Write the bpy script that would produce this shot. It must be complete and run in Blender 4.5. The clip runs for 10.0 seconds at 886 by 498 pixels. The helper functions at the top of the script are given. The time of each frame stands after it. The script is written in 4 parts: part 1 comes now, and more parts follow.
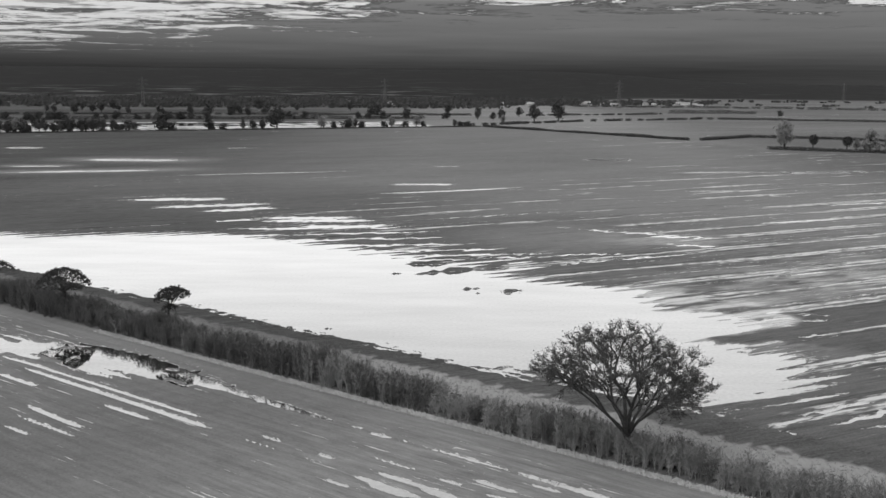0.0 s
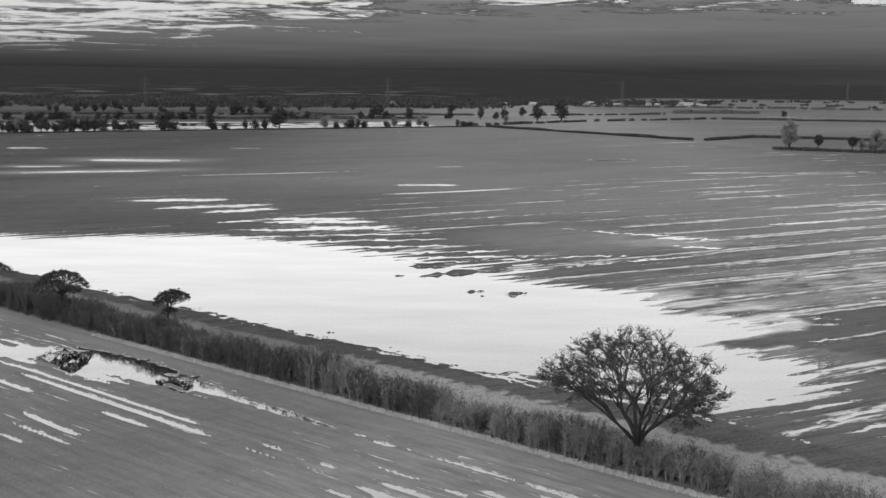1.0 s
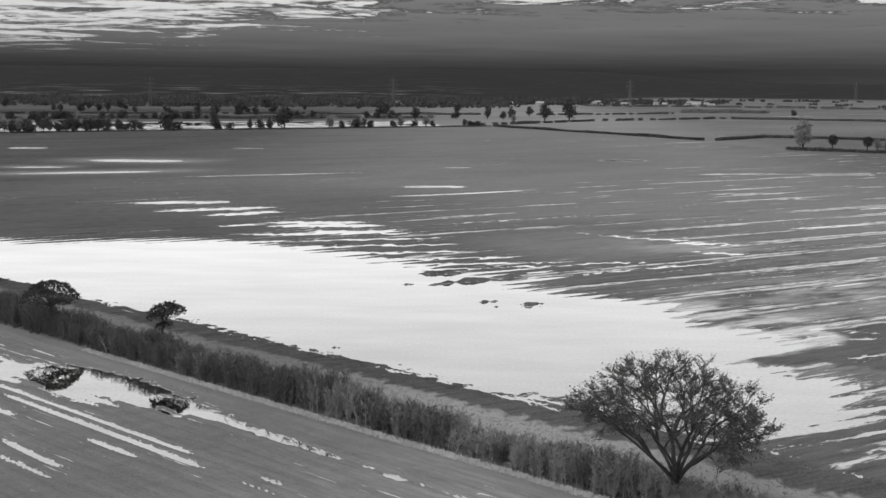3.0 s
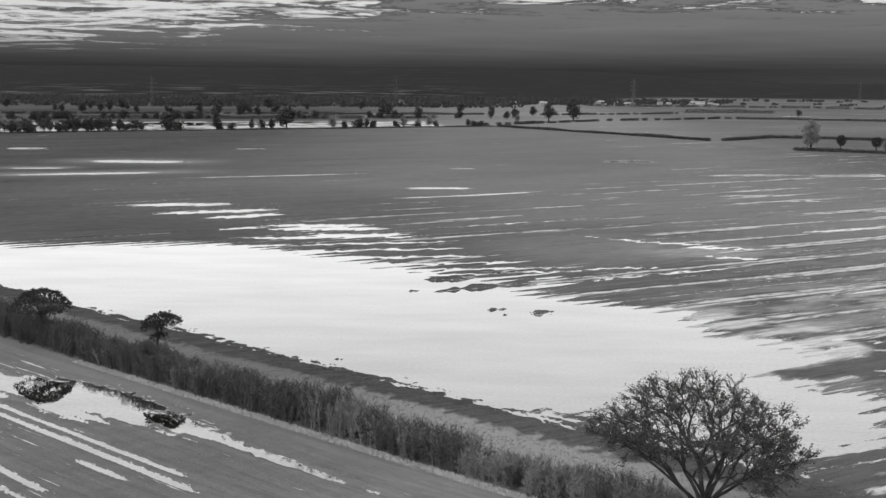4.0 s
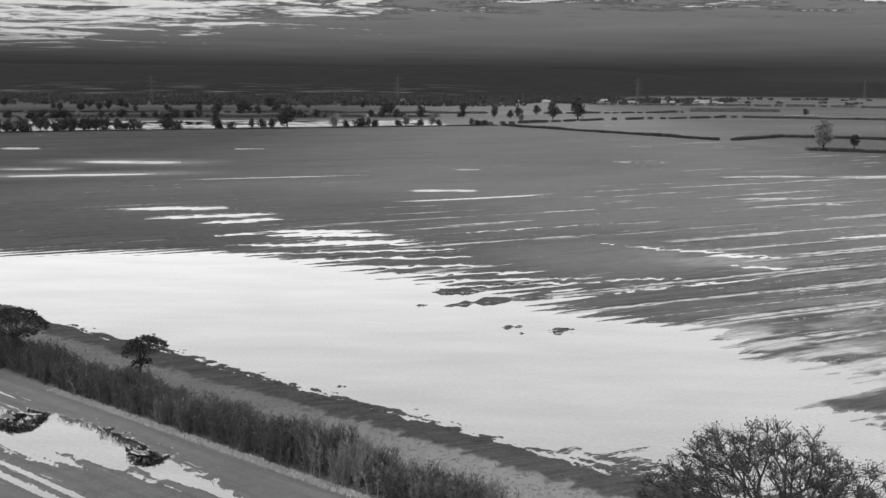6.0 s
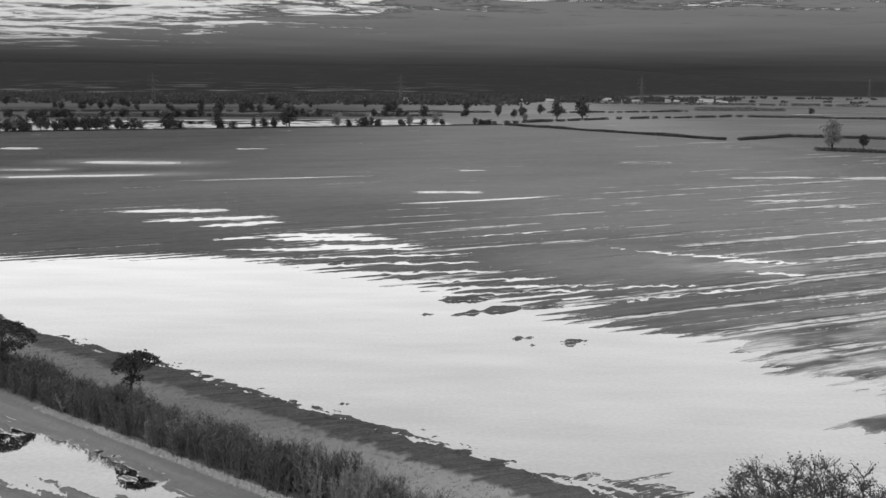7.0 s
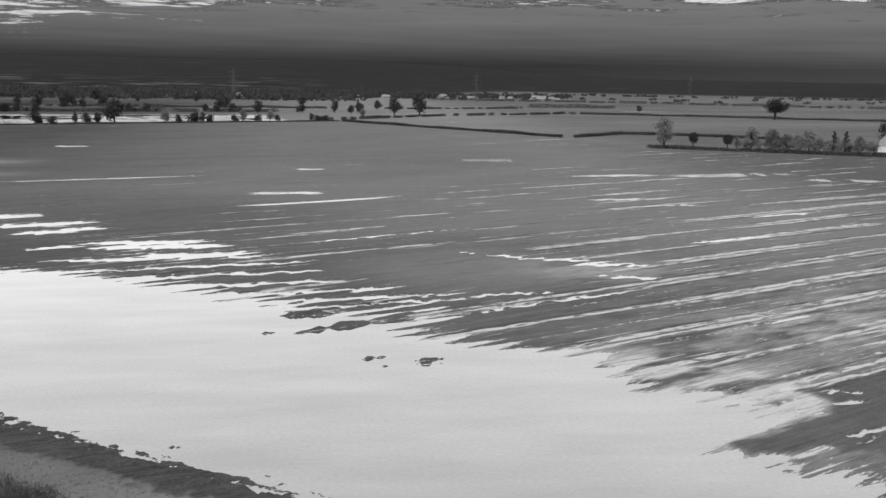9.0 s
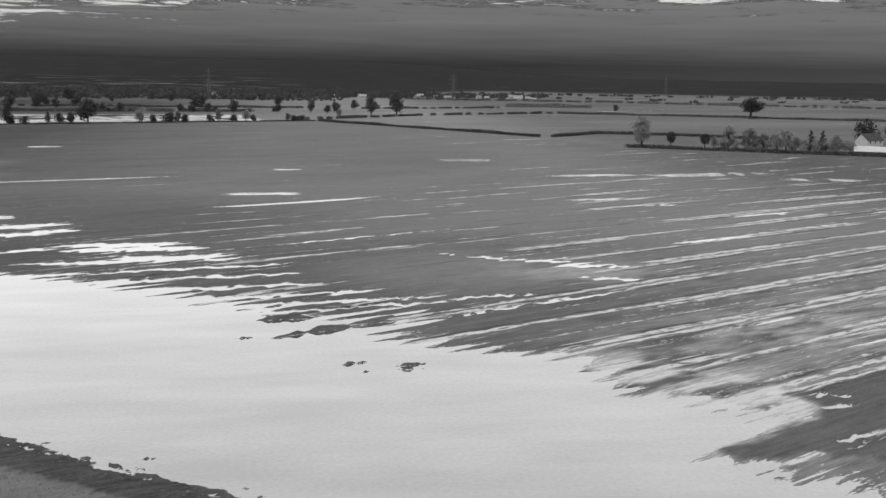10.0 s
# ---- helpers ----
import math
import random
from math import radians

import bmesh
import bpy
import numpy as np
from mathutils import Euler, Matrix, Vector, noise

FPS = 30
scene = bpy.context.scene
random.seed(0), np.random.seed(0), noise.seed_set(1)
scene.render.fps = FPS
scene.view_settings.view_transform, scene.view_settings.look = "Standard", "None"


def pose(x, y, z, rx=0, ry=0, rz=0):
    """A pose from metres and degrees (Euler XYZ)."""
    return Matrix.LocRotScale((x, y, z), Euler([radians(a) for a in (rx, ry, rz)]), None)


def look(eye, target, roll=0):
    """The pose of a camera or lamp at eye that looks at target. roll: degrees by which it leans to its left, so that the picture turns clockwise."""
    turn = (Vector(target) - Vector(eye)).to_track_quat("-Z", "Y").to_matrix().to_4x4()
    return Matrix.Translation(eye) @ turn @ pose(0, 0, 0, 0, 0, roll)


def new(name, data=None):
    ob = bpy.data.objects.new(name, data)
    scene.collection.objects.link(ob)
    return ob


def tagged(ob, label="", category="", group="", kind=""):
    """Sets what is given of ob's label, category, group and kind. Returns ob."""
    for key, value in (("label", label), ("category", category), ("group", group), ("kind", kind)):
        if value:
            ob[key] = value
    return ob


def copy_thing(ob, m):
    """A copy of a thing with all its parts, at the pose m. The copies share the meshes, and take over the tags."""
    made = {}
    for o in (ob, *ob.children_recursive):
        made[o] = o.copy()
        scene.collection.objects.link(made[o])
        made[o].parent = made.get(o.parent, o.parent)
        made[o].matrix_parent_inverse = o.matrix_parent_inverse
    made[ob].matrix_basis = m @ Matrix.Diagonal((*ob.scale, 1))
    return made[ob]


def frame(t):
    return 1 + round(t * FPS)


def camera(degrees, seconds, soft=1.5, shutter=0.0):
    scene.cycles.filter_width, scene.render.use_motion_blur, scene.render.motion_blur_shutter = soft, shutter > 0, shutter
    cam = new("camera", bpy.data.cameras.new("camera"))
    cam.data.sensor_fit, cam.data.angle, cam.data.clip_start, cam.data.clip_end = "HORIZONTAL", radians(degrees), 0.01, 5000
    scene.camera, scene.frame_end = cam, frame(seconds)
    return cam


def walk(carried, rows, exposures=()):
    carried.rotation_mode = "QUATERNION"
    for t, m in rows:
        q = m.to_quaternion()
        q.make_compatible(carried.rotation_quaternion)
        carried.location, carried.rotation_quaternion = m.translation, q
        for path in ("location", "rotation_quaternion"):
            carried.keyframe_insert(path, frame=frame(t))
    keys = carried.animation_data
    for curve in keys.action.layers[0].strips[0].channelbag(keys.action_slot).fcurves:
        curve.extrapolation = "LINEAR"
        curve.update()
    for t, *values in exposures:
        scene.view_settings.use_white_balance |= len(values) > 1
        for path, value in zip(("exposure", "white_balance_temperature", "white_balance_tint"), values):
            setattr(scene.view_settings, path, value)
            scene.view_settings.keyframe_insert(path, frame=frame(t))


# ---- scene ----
cam = camera(46.1, 10.0)
PATH = [
    (0, (2.549, -12.812, 31.876), (2.512, -10.837, 31.56), 0.4),
    (0.5, (2.408, -11.739, 31.831), (2.368, -9.764, 31.515), 0.4),
    (1, (2.293, -10.438, 31.82), (2.251, -8.463, 31.504), 0.4),
    (1.5, (2.136, -8.843, 31.817), (2.09, -6.869, 31.5), 0.4),
    (2, (1.84, -6.916, 31.792), (1.793, -4.942, 31.476), 0.4),
    (2.5, (1.524, -4.62, 31.76), (1.475, -2.646, 31.443), 0.4),
    (4, (0.455, 3.294, 31.744), (0.398, 5.268, 31.426), 0.4),
    (4.5, (0.054, 6.054, 31.688), (-0.003, 8.027, 31.369), 0.4),
    (5, (-0.301, 8.949, 31.687), (-0.36, 10.922, 31.367), 0.4),
    (5.5, (-0.777, 11.862, 31.663), (-0.835, 13.835, 31.343), 0.4),
    (7, (-1.943, 20.632, 31.862), (-2.007, 22.604, 31.539), 0.4),
    (7.5, (-2.24, 23.354, 31.907), (-2.306, 25.327, 31.585), 0.4),
    (7.6, (-2.237, 23.895, 31.912), (-2.306, 25.868, 31.589), 0.3),
    (7.7, (-2.184, 24.449, 31.919), (-2.254, 26.422, 31.596), 0.2),
    (7.8, (-2.1, 25.027, 31.931), (-2.164, 26.999, 31.609), 0.3),
    (7.9, (-2.029, 25.629, 31.947), (-2.056, 27.602, 31.622), 0.6),
    (8, (-2.016, 26.249, 31.961), (-1.958, 28.221, 31.635), 0.7),
    (8.1, (-2.062, 26.883, 31.973), (-1.97, 28.854, 31.647), 0.8),
    (8.2, (-2.165, 27.513, 31.981), (-2.026, 29.481, 31.654), 0.9),
    (8.3, (-2.305, 28.13, 31.984), (-2.12, 30.094, 31.656), 1.2),
    (8.4, (-2.464, 28.721, 31.982), (-2.227, 30.68, 31.653), 1.0),
    (8.5, (-2.599, 29.282, 31.98), (-2.355, 31.24, 31.651), 1.1),
    (8.6, (-2.708, 29.808, 31.984), (-2.465, 31.765, 31.656), 1.0),
    (8.8, (-2.835, 30.768, 31.998), (-2.589, 32.725, 31.669), 1.0),
    (9, (-2.89, 31.608, 32.006), (-2.643, 33.565, 31.678), 1.0),
    (9.2, (-2.93, 32.313, 32.015), (-2.684, 34.271, 31.687), 0.7),
    (9.4, (-2.889, 32.894, 32.018), (-2.621, 34.849, 31.691), 1.3),
    (9.5, (-2.885, 33.133, 32.011), (-2.597, 35.085, 31.683), 1.1),
    (10, (-3.093, 34.128, 31.924), (-2.802, 36.079, 31.596), 1.0),
]
walk(cam, [(t, look(eye, target, roll)) for t, eye, target, roll in PATH])

# ---- sky, sun ----
world = bpy.data.worlds.new("sky")
scene.world = world
world.use_nodes = True
wt = world.node_tree
wn, wl = wt.nodes, wt.links


def wmath(op, a, b=None, c=None):
    """One arithmetic node of the sky; numbers or sockets."""
    n = wn.new("ShaderNodeMath")
    n.operation = op
    for k, val in enumerate((a, b, c)):
        if val is None:
            continue
        if isinstance(val, (int, float)):
            n.inputs[k].default_value = val
        else:
            wl.new(val, n.inputs[k])
    return n.outputs[0]


wtex = wn.new("ShaderNodeTexCoord")
wsep = wn.new("ShaderNodeSeparateXYZ")
wl.new(wtex.outputs["Generated"], wsep.inputs[0])
sx, sy, sz = wsep.outputs
elev = wmath("MAXIMUM", sz, 0.0)
# clear sky: dark at the horizon, greyer upwards
ramp = wn.new("ShaderNodeValToRGB")
wl.new(wmath("MULTIPLY", elev, 4.0), ramp.inputs[0])
ramp.color_ramp.elements[0].position, ramp.color_ramp.elements[0].color = 0.0, (.036, .036, .036, 1)
ramp.color_ramp.elements[1].position, ramp.color_ramp.elements[1].color = 1.0, (.66, .66, .66, 1)
for p, g in ((.045, .036), (.075, .058), (.12, .104), (.20, .160), (.30, .185), (.335, .68), (.46, .75), (.60, .79), (.80, .74)):
    e = ramp.color_ramp.elements.new(p)
    e.color = (g, g, g, 1)
# a layer of cloud seen at a low angle: long flat streaks
inv = wmath("DIVIDE", 1.0, wmath("ADD", elev, 0.012))
comb = wn.new("ShaderNodeCombineXYZ")
wl.new(wmath("MULTIPLY", sx, inv), comb.inputs[0])
wl.new(wmath("MULTIPLY", sy, inv), comb.inputs[1])
cloud = wn.new("ShaderNodeTexNoise")
cloud.inputs["Scale"].default_value = 0.72
cloud.inputs["Detail"].default_value = 9
cloud.inputs["Roughness"].default_value = 0.76
cloud.inputs["Distortion"].default_value = 0.5
wl.new(comb.outputs[0], cloud.inputs["Vector"])
cover = wmath("ADD", wmath("MULTIPLY", wmath("SUBTRACT", elev, 0.051), 4.4), wmath("MULTIPLY", wmath("MINIMUM", wmath("ADD", sx, 0.12), 0.10), -0.62))
mask = wn.new("ShaderNodeMapRange")
mask.inputs["From Min"].default_value, mask.inputs["From Max"].default_value = 0.585, 0.63
wl.new(wmath("ADD", cloud.outputs[0], cover), mask.inputs["Value"])
lit = wmath("MULTIPLY", mask.outputs[0], wmath("MULTIPLY", wmath("SUBTRACT", elev, 0.022), 60.0))
litc = wn.new("ShaderNodeClamp")
wl.new(lit, litc.inputs[0])
mixs = wn.new("ShaderNodeMixRGB")
wl.new(litc.outputs[0], mixs.inputs[0])
veil = wn.new("ShaderNodeTexNoise")
veil.inputs["Scale"].default_value, veil.inputs["Detail"].default_value = 0.35, 8
wl.new(comb.outputs[0], veil.inputs["Vector"])
thin_veil = wn.new("ShaderNodeMixRGB")
thin_veil.blend_type = "MULTIPLY"
thin_veil.inputs[0].default_value = 1.0
wl.new(ramp.outputs[0], thin_veil.inputs[1])
# the undersides of the streaks are shaded
shade = wn.new("ShaderNodeMapRange")
shade.inputs["From Min"].default_value, shade.inputs["From Max"].default_value = 0.50, 0.585
shade.inputs["To Min"].default_value, shade.inputs["To Max"].default_value = 0.0, 1.0
wl.new(wmath("ADD", cloud.outputs[0], cover), shade.inputs["Value"])
fade = wn.new("ShaderNodeMapRange")
fade.inputs["From Min"].default_value, fade.inputs["From Max"].default_value = 0.04, 0.065
wl.new(elev, fade.inputs["Value"])
dim = wmath("SUBTRACT", 1.0, wmath("MULTIPLY", wmath("MULTIPLY", shade.outputs[0], fade.outputs[0]), .62))
wl.new(wmath("MULTIPLY", wmath("MULTIPLY_ADD", veil.outputs[0], .5, 0.75), dim), thin_veil.inputs[2])
# the haze over the plain is paler to the east
pale = wn.new("ShaderNodeMixRGB")
pale.blend_type = "MULTIPLY"
pale.inputs[0].default_value = 1.0
east = wn.new("ShaderNodeMapRange")
east.inputs["From Min"].default_value, east.inputs["From Max"].default_value = .12, .5
east.inputs["To Min"].default_value, east.inputs["To Max"].default_value = 1.0, 1.7
wl.new(wmath("SUBTRACT", sx, wmath("MULTIPLY", elev, 9.0)), east.inputs["Value"])
wl.new(thin_veil.outputs[0], pale.inputs[1])
west = wn.new("ShaderNodeMapRange")
west.inputs["From Min"].default_value, west.inputs["From Max"].default_value = -.42, -.08
west.inputs["To Min"].default_value, west.inputs["To Max"].default_value = .74, 1.0
wl.new(wmath("ADD", sx, wmath("MULTIPLY", elev, 5.0)), west.inputs["Value"])
wl.new(wmath("MULTIPLY", east.outputs[0], west.outputs[0]), pale.inputs[2])
wl.new(pale.outputs[0], mixs.inputs[1])
# the cloud layer is brightest low in the sky
cloud_tone = wn.new("ShaderNodeValToRGB")
wl.new(elev, cloud_tone.inputs[0])
cloud_tone.color_ramp.elements[0].position, cloud_tone.color_ramp.elements[0].color = .15, (1.0, 1.0, 1.0, 1)
cloud_tone.color_ramp.elements[1].position, cloud_tone.color_ramp.elements[1].color = .60, (.46, .46, .46, 1)
for p, g in ((.25, .72), (.38, .58)):
    cloud_tone.color_ramp.elements.new(p).color = (g, g, g, 1)
ragged = wn.new("ShaderNodeTexNoise")
ragged.inputs["Scale"].default_value, ragged.inputs["Detail"].default_value, ragged.inputs["Roughness"].default_value = 1.5, 8, .68
wl.new(comb.outputs[0], ragged.inputs["Vector"])
grey_streak = wn.new("ShaderNodeMapRange")
grey_streak.inputs["From Min"].default_value, grey_streak.inputs["From Max"].default_value = .50, .58
grey_streak.inputs["To Min"].default_value, grey_streak.inputs["To Max"].default_value = 1.0, .42
wl.new(wmath("SUBTRACT", ragged.outputs[0], wmath("MULTIPLY", wmath("MAXIMUM", wmath("SUBTRACT", elev, .075), 0.0), 2.0)), grey_streak.inputs["Value"])
wl.new(wmath("MULTIPLY", wmath("MULTIPLY", cloud_tone.outputs[0], grey_streak.outputs[0]), wmath("MINIMUM", wmath("MULTIPLY_ADD", elev, 3.4, .46), 1.0)), mixs.inputs[2])
wl.new(mixs.outputs[0], wn["Background"].inputs["Color"])
wn["Background"].inputs["Strength"].default_value = 1.0

sun_data = bpy.data.lights.new("sun", "SUN")
sun_data.energy, sun_data.angle, sun_data.color = 0.82, radians(40), (1.0, 1.0, 1.0)
sun = new("sun", sun_data)
sun.matrix_world = look((0, 0, 100), (60, 40, 0))


# ---- materials ----
def material(name):
    m = bpy.data.materials.new(name)
    m.use_nodes = True
    return m, m.node_tree.nodes, m.node_tree.links, m.node_tree.nodes["Principled BSDF"]


def grey(v):
    return (v, v, v, 1)


def mottled(name, lo, hi, scale=1.0, rough=0.9, bump=0.3, stretch=(1, 1, 1), rand=0.0):
    """A grey surface with two scales of variation and fine relief."""
    m, n, l, p = material(name)
    geo = n.new("ShaderNodeNewGeometry")
    mp = n.new("ShaderNodeMapping")
    mp.inputs["Scale"].default_value = stretch
    l.new(geo.outputs["Position"], mp.inputs["Vector"])
    a, b = n.new("ShaderNodeTexNoise"), n.new("ShaderNodeTexNoise")
    a.inputs["Scale"].default_value, b.inputs["Scale"].default_value = scale, scale * 9
    a.inputs["Detail"].default_value = 5
    l.new(mp.outputs[0], a.inputs["Vector"])
    l.new(mp.outputs[0], b.inputs["Vector"])
    add = n.new("ShaderNodeMath")
    add.operation = "MULTIPLY_ADD"
    add.inputs[1].default_value = 0.45
    l.new(b.outputs[0], add.inputs[0])
    l.new(a.outputs[0], add.inputs[2])
    last = add.outputs[0]
    if rand:
        info = n.new("ShaderNodeObjectInfo")
        r = n.new("ShaderNodeMath")
        r.operation = "MULTIPLY_ADD"
        r.inputs[1].default_value = rand
        l.new(info.outputs["Random"], r.inputs[0])
        l.new(last, r.inputs[2])
        last = r.outputs[0]
    ramp_ = n.new("ShaderNodeMapRange")
    ramp_.inputs["From Min"].default_value, ramp_.inputs["From Max"].default_value = 0.45, 1.0 + rand
    ramp_.inputs["To Min"].default_value, ramp_.inputs["To Max"].default_value = lo, hi
    l.new(last, ramp_.inputs["Value"])
    l.new(ramp_.outputs[0], p.inputs["Base Color"])
    p.inputs["Roughness"].default_value = rough
    p.inputs["Specular IOR Level"].default_value = 0.15
    if bump:
        bp = n.new("ShaderNodeBump")
        bp.inputs["Strength"].default_value, bp.inputs["Distance"].default_value = bump, 0.05
        l.new(b.outputs[0], bp.inputs["Height"])
        l.new(bp.outputs[0], p.inputs["Normal"])
    return m


FURROW = 28.0            # degrees from +x: the drilled rows of the flooded field
HEDGE = -37.2            # degrees from +x: the hedge and the rows of the near field


def ground_material():
    m, n, l, p = material("ploughed_ground")
    geo = n.new("ShaderNodeNewGeometry")

    def noise_at(rot, stretch, detail=4, rough=0.6):
        mp = n.new("ShaderNodeMapping")
        mp.vector_type = "TEXTURE"
        mp.inputs["Rotation"].default_value = (0, 0, radians(rot))
        mp.inputs["Scale"].default_value = stretch
        l.new(geo.outputs["Position"], mp.inputs["Vector"])
        t = n.new("ShaderNodeTexNoise")
        t.inputs["Scale"].default_value = 1.0
        t.inputs["Detail"].default_value, t.inputs["Roughness"].default_value = detail, rough
        l.new(mp.outputs[0], t.inputs["Vector"])
        return t.outputs[0]

    def mathn(op, a, b):
        t = n.new("ShaderNodeMath")
        t.operation = op
        for k, val in enumerate((a, b)):
            if isinstance(val, (int, float)):
                t.inputs[k].default_value = val
            else:
                l.new(val, t.inputs[k])
        return t.outputs[0]

    def attr(name):
        t = n.new("ShaderNodeAttribute")
        t.attribute_name = name
        return t.outputs["Fac"]

    def mix(f, a, b):
        t = n.new("ShaderNodeMix")
        t.data_type = "FLOAT"
        for k, val in ((0, f), (2, a), (3, b)):
            if isinstance(val, (int, float)):
                t.inputs[k].default_value = val
            else:
                l.new(val, t.inputs[k])
        return t.outputs[0]

    near = attr("near_field")
    rows_far = noise_at(FURROW, (18, .5, 1))
    rows_near = noise_at(HEDGE, (9, .6, 1))
    rows = mix(near, rows_far, rows_near)
    broad = noise_at(FURROW, (70, 24, 1), 5)
    clod = noise_at(0, (.7, .7, .7), 6, .7)
    soil = mathn("ADD", mathn("MULTIPLY", mathn("SUBTRACT", rows, .5), .14), mathn("MULTIPLY", mathn("SUBTRACT", broad, .5), .11))
    soil = mathn("ADD", soil, mathn("MULTIPLY", mathn("SUBTRACT", clod, .5), .05))
    patchy = noise_at(FURROW, (3.2, 1.5, 1), 4, .6)
    soil = mathn("ADD", soil, mathn("MULTIPLY", mathn("SUBTRACT", patchy, .5), .09))
    grain = noise_at(15, (.22, .14, 1), 4, .75)
    soil = mathn("ADD", soil, mathn("MULTIPLY", mathn("SUBTRACT", grain, .5), .25))
    # besides wetting the rows, damp pales the soil: a wet sheen in the colour
    soil = mathn("ADD", mathn("ADD", soil, 0.150), mathn("ADD", mathn("MULTIPLY", attr("damp"), .045), mathn("MULTIPLY", near, .048)))
    soil = mathn("ADD", soil, mathn("MULTIPLY", attr("pale_tone"), .128))
    # water in rows and wheel ruts, thin silt; the sky's shine on it painted pale
    def between(val, lo, hi, to_lo=0.0, to_hi=1.0):
        t = n.new("ShaderNodeMapRange")
        t.inputs["From Min"].default_value, t.inputs["From Max"].default_value = lo, hi
        t.inputs["To Min"].default_value, t.inputs["To Max"].default_value = to_lo, to_hi
        l.new(val, t.inputs["Value"])
        return t.outputs[0]

    def lines(rot, long, thin, lo, hi):
        a = noise_at(rot, (long, thin, 1), 3, .5)
        b = noise_at(rot, (long * .25, thin * .5, 1), 3, .6)
        return between(mathn("ADD", mathn("ADD", a, mathn("MULTIPLY", mathn("SUBTRACT", b, .5), .5)), mathn("MULTIPLY", attr("damp"), .10)), lo, hi)

    split = n.new("ShaderNodeMapping")
    split.vector_type = "TEXTURE"
    split.inputs["Rotation"].default_value = (0, 0, radians(FURROW))
    l.new(geo.outputs["Position"], split.inputs["Vector"])
    axes = n.new("ShaderNodeSeparateXYZ")
    l.new(split.outputs[0], axes.inputs[0])
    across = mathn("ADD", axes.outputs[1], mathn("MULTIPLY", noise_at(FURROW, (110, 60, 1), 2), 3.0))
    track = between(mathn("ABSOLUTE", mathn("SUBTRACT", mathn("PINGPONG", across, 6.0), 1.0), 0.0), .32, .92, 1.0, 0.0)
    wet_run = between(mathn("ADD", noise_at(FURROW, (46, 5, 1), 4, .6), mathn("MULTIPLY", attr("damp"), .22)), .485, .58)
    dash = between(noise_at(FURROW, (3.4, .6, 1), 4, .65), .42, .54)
    sky_film = mathn("MULTIPLY", mathn("MULTIPLY", track, wet_run), mathn("ADD", mathn("MULTIPLY", dash, .8), .2))
    sky_film = mathn("MAXIMUM", sky_film, mathn("MULTIPLY", lines(FURROW, 30, .9, .70, .78), .85))
    # dark line beside each wet track: wet soil and the furrow's shadow, painted in
    trough_shade = mathn("MULTIPLY", between(mathn("ABSOLUTE", mathn("SUBTRACT", mathn("PINGPONG", across, 6.0), 2.2), 0.0), .15, .8, 1.0, 0.0), wet_run)
    trough_shade = mathn("MULTIPLY", mathn("MULTIPLY", trough_shade, between(noise_at(FURROW, (9, .9, 1), 4, .6), .42, .58)), mathn("SUBTRACT", 1.0, near))
    sky_film = mathn("MULTIPLY", sky_film, mathn("SUBTRACT", 1.0, near))
    sky_film = mathn("MAXIMUM", sky_film, mathn("MULTIPLY", near, lines(HEDGE, 8, .34, .73, .80)))
    # rim round every sheet of water, painted sky-bright, ragged down to a hand's breadth
    height = n.new("ShaderNodeSeparateXYZ")
    l.new(geo.outputs["Position"], height.inputs[0])
    crumbs = mix(near, noise_at(FURROW, (1.3, .30, 1), 6, .70), noise_at(HEDGE, (1.2, .30, 1), 6, .68))
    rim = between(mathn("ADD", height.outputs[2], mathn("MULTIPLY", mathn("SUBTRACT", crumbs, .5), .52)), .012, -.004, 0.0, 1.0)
    sky_film = mathn("MULTIPLY", between(sky_film, .12, .62), attr("arable"))
    sky_film = mathn("MAXIMUM", sky_film, rim)
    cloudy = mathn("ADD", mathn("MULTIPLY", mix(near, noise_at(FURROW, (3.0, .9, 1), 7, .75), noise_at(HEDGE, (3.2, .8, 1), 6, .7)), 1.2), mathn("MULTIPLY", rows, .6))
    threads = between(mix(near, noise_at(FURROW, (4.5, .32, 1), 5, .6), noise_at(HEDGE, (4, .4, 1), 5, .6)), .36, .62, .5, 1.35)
    silt_sheen = mathn("MULTIPLY", mathn("MULTIPLY", attr("silt_sheen"), threads), mathn("SUBTRACT", cloudy, .30))
    sky_film = mathn("MINIMUM", mathn("MAXIMUM", sky_film, silt_sheen), 1.0)
    # the pale mix stands in for sky reflected by the wet ground
    col = mathn("MULTIPLY", mix(sky_film, soil, .80), mathn("SUBTRACT", 1.0, mathn("MULTIPLY", mathn("MULTIPLY", trough_shade, attr("arable")), .48)))
    # pale dry grass of the margins
    blade = noise_at(90, (1.6, .35, 1), 6, .7)
    col = mix(mathn("MINIMUM", attr("sward"), 1.0), col, mathn("ADD", mathn("MULTIPLY", mathn("SUBTRACT", blade, .5), .28), .40))
    # dark woodland of the far slopes
    woods = noise_at(4, (105, 150, 1), 6, .62)
    patch = n.new("ShaderNodeMapRange")
    patch.inputs["From Min"].default_value, patch.inputs["From Max"].default_value = .56, .66
    patch.inputs["To Min"].default_value, patch.inputs["To Max"].default_value = .022, .22
    l.new(woods, patch.inputs["Value"])
    far_f = noise_at(8, (600, 130, 1), 3)
    fields = mathn("ADD", mathn("MULTIPLY", mathn("SUBTRACT", far_f, .5), .26), .050)
    col = mathn("ADD", col, mathn("MULTIPLY", attr("far_fields"), mathn("SUBTRACT", fields, mathn("MULTIPLY", attr("clearings"), .035))))
    col = mix(attr("wooded"), col, mix(attr("clearings"), mathn("ADD", mathn("MULTIPLY", patch.outputs[0], .12), .024), patch.outputs[0]))
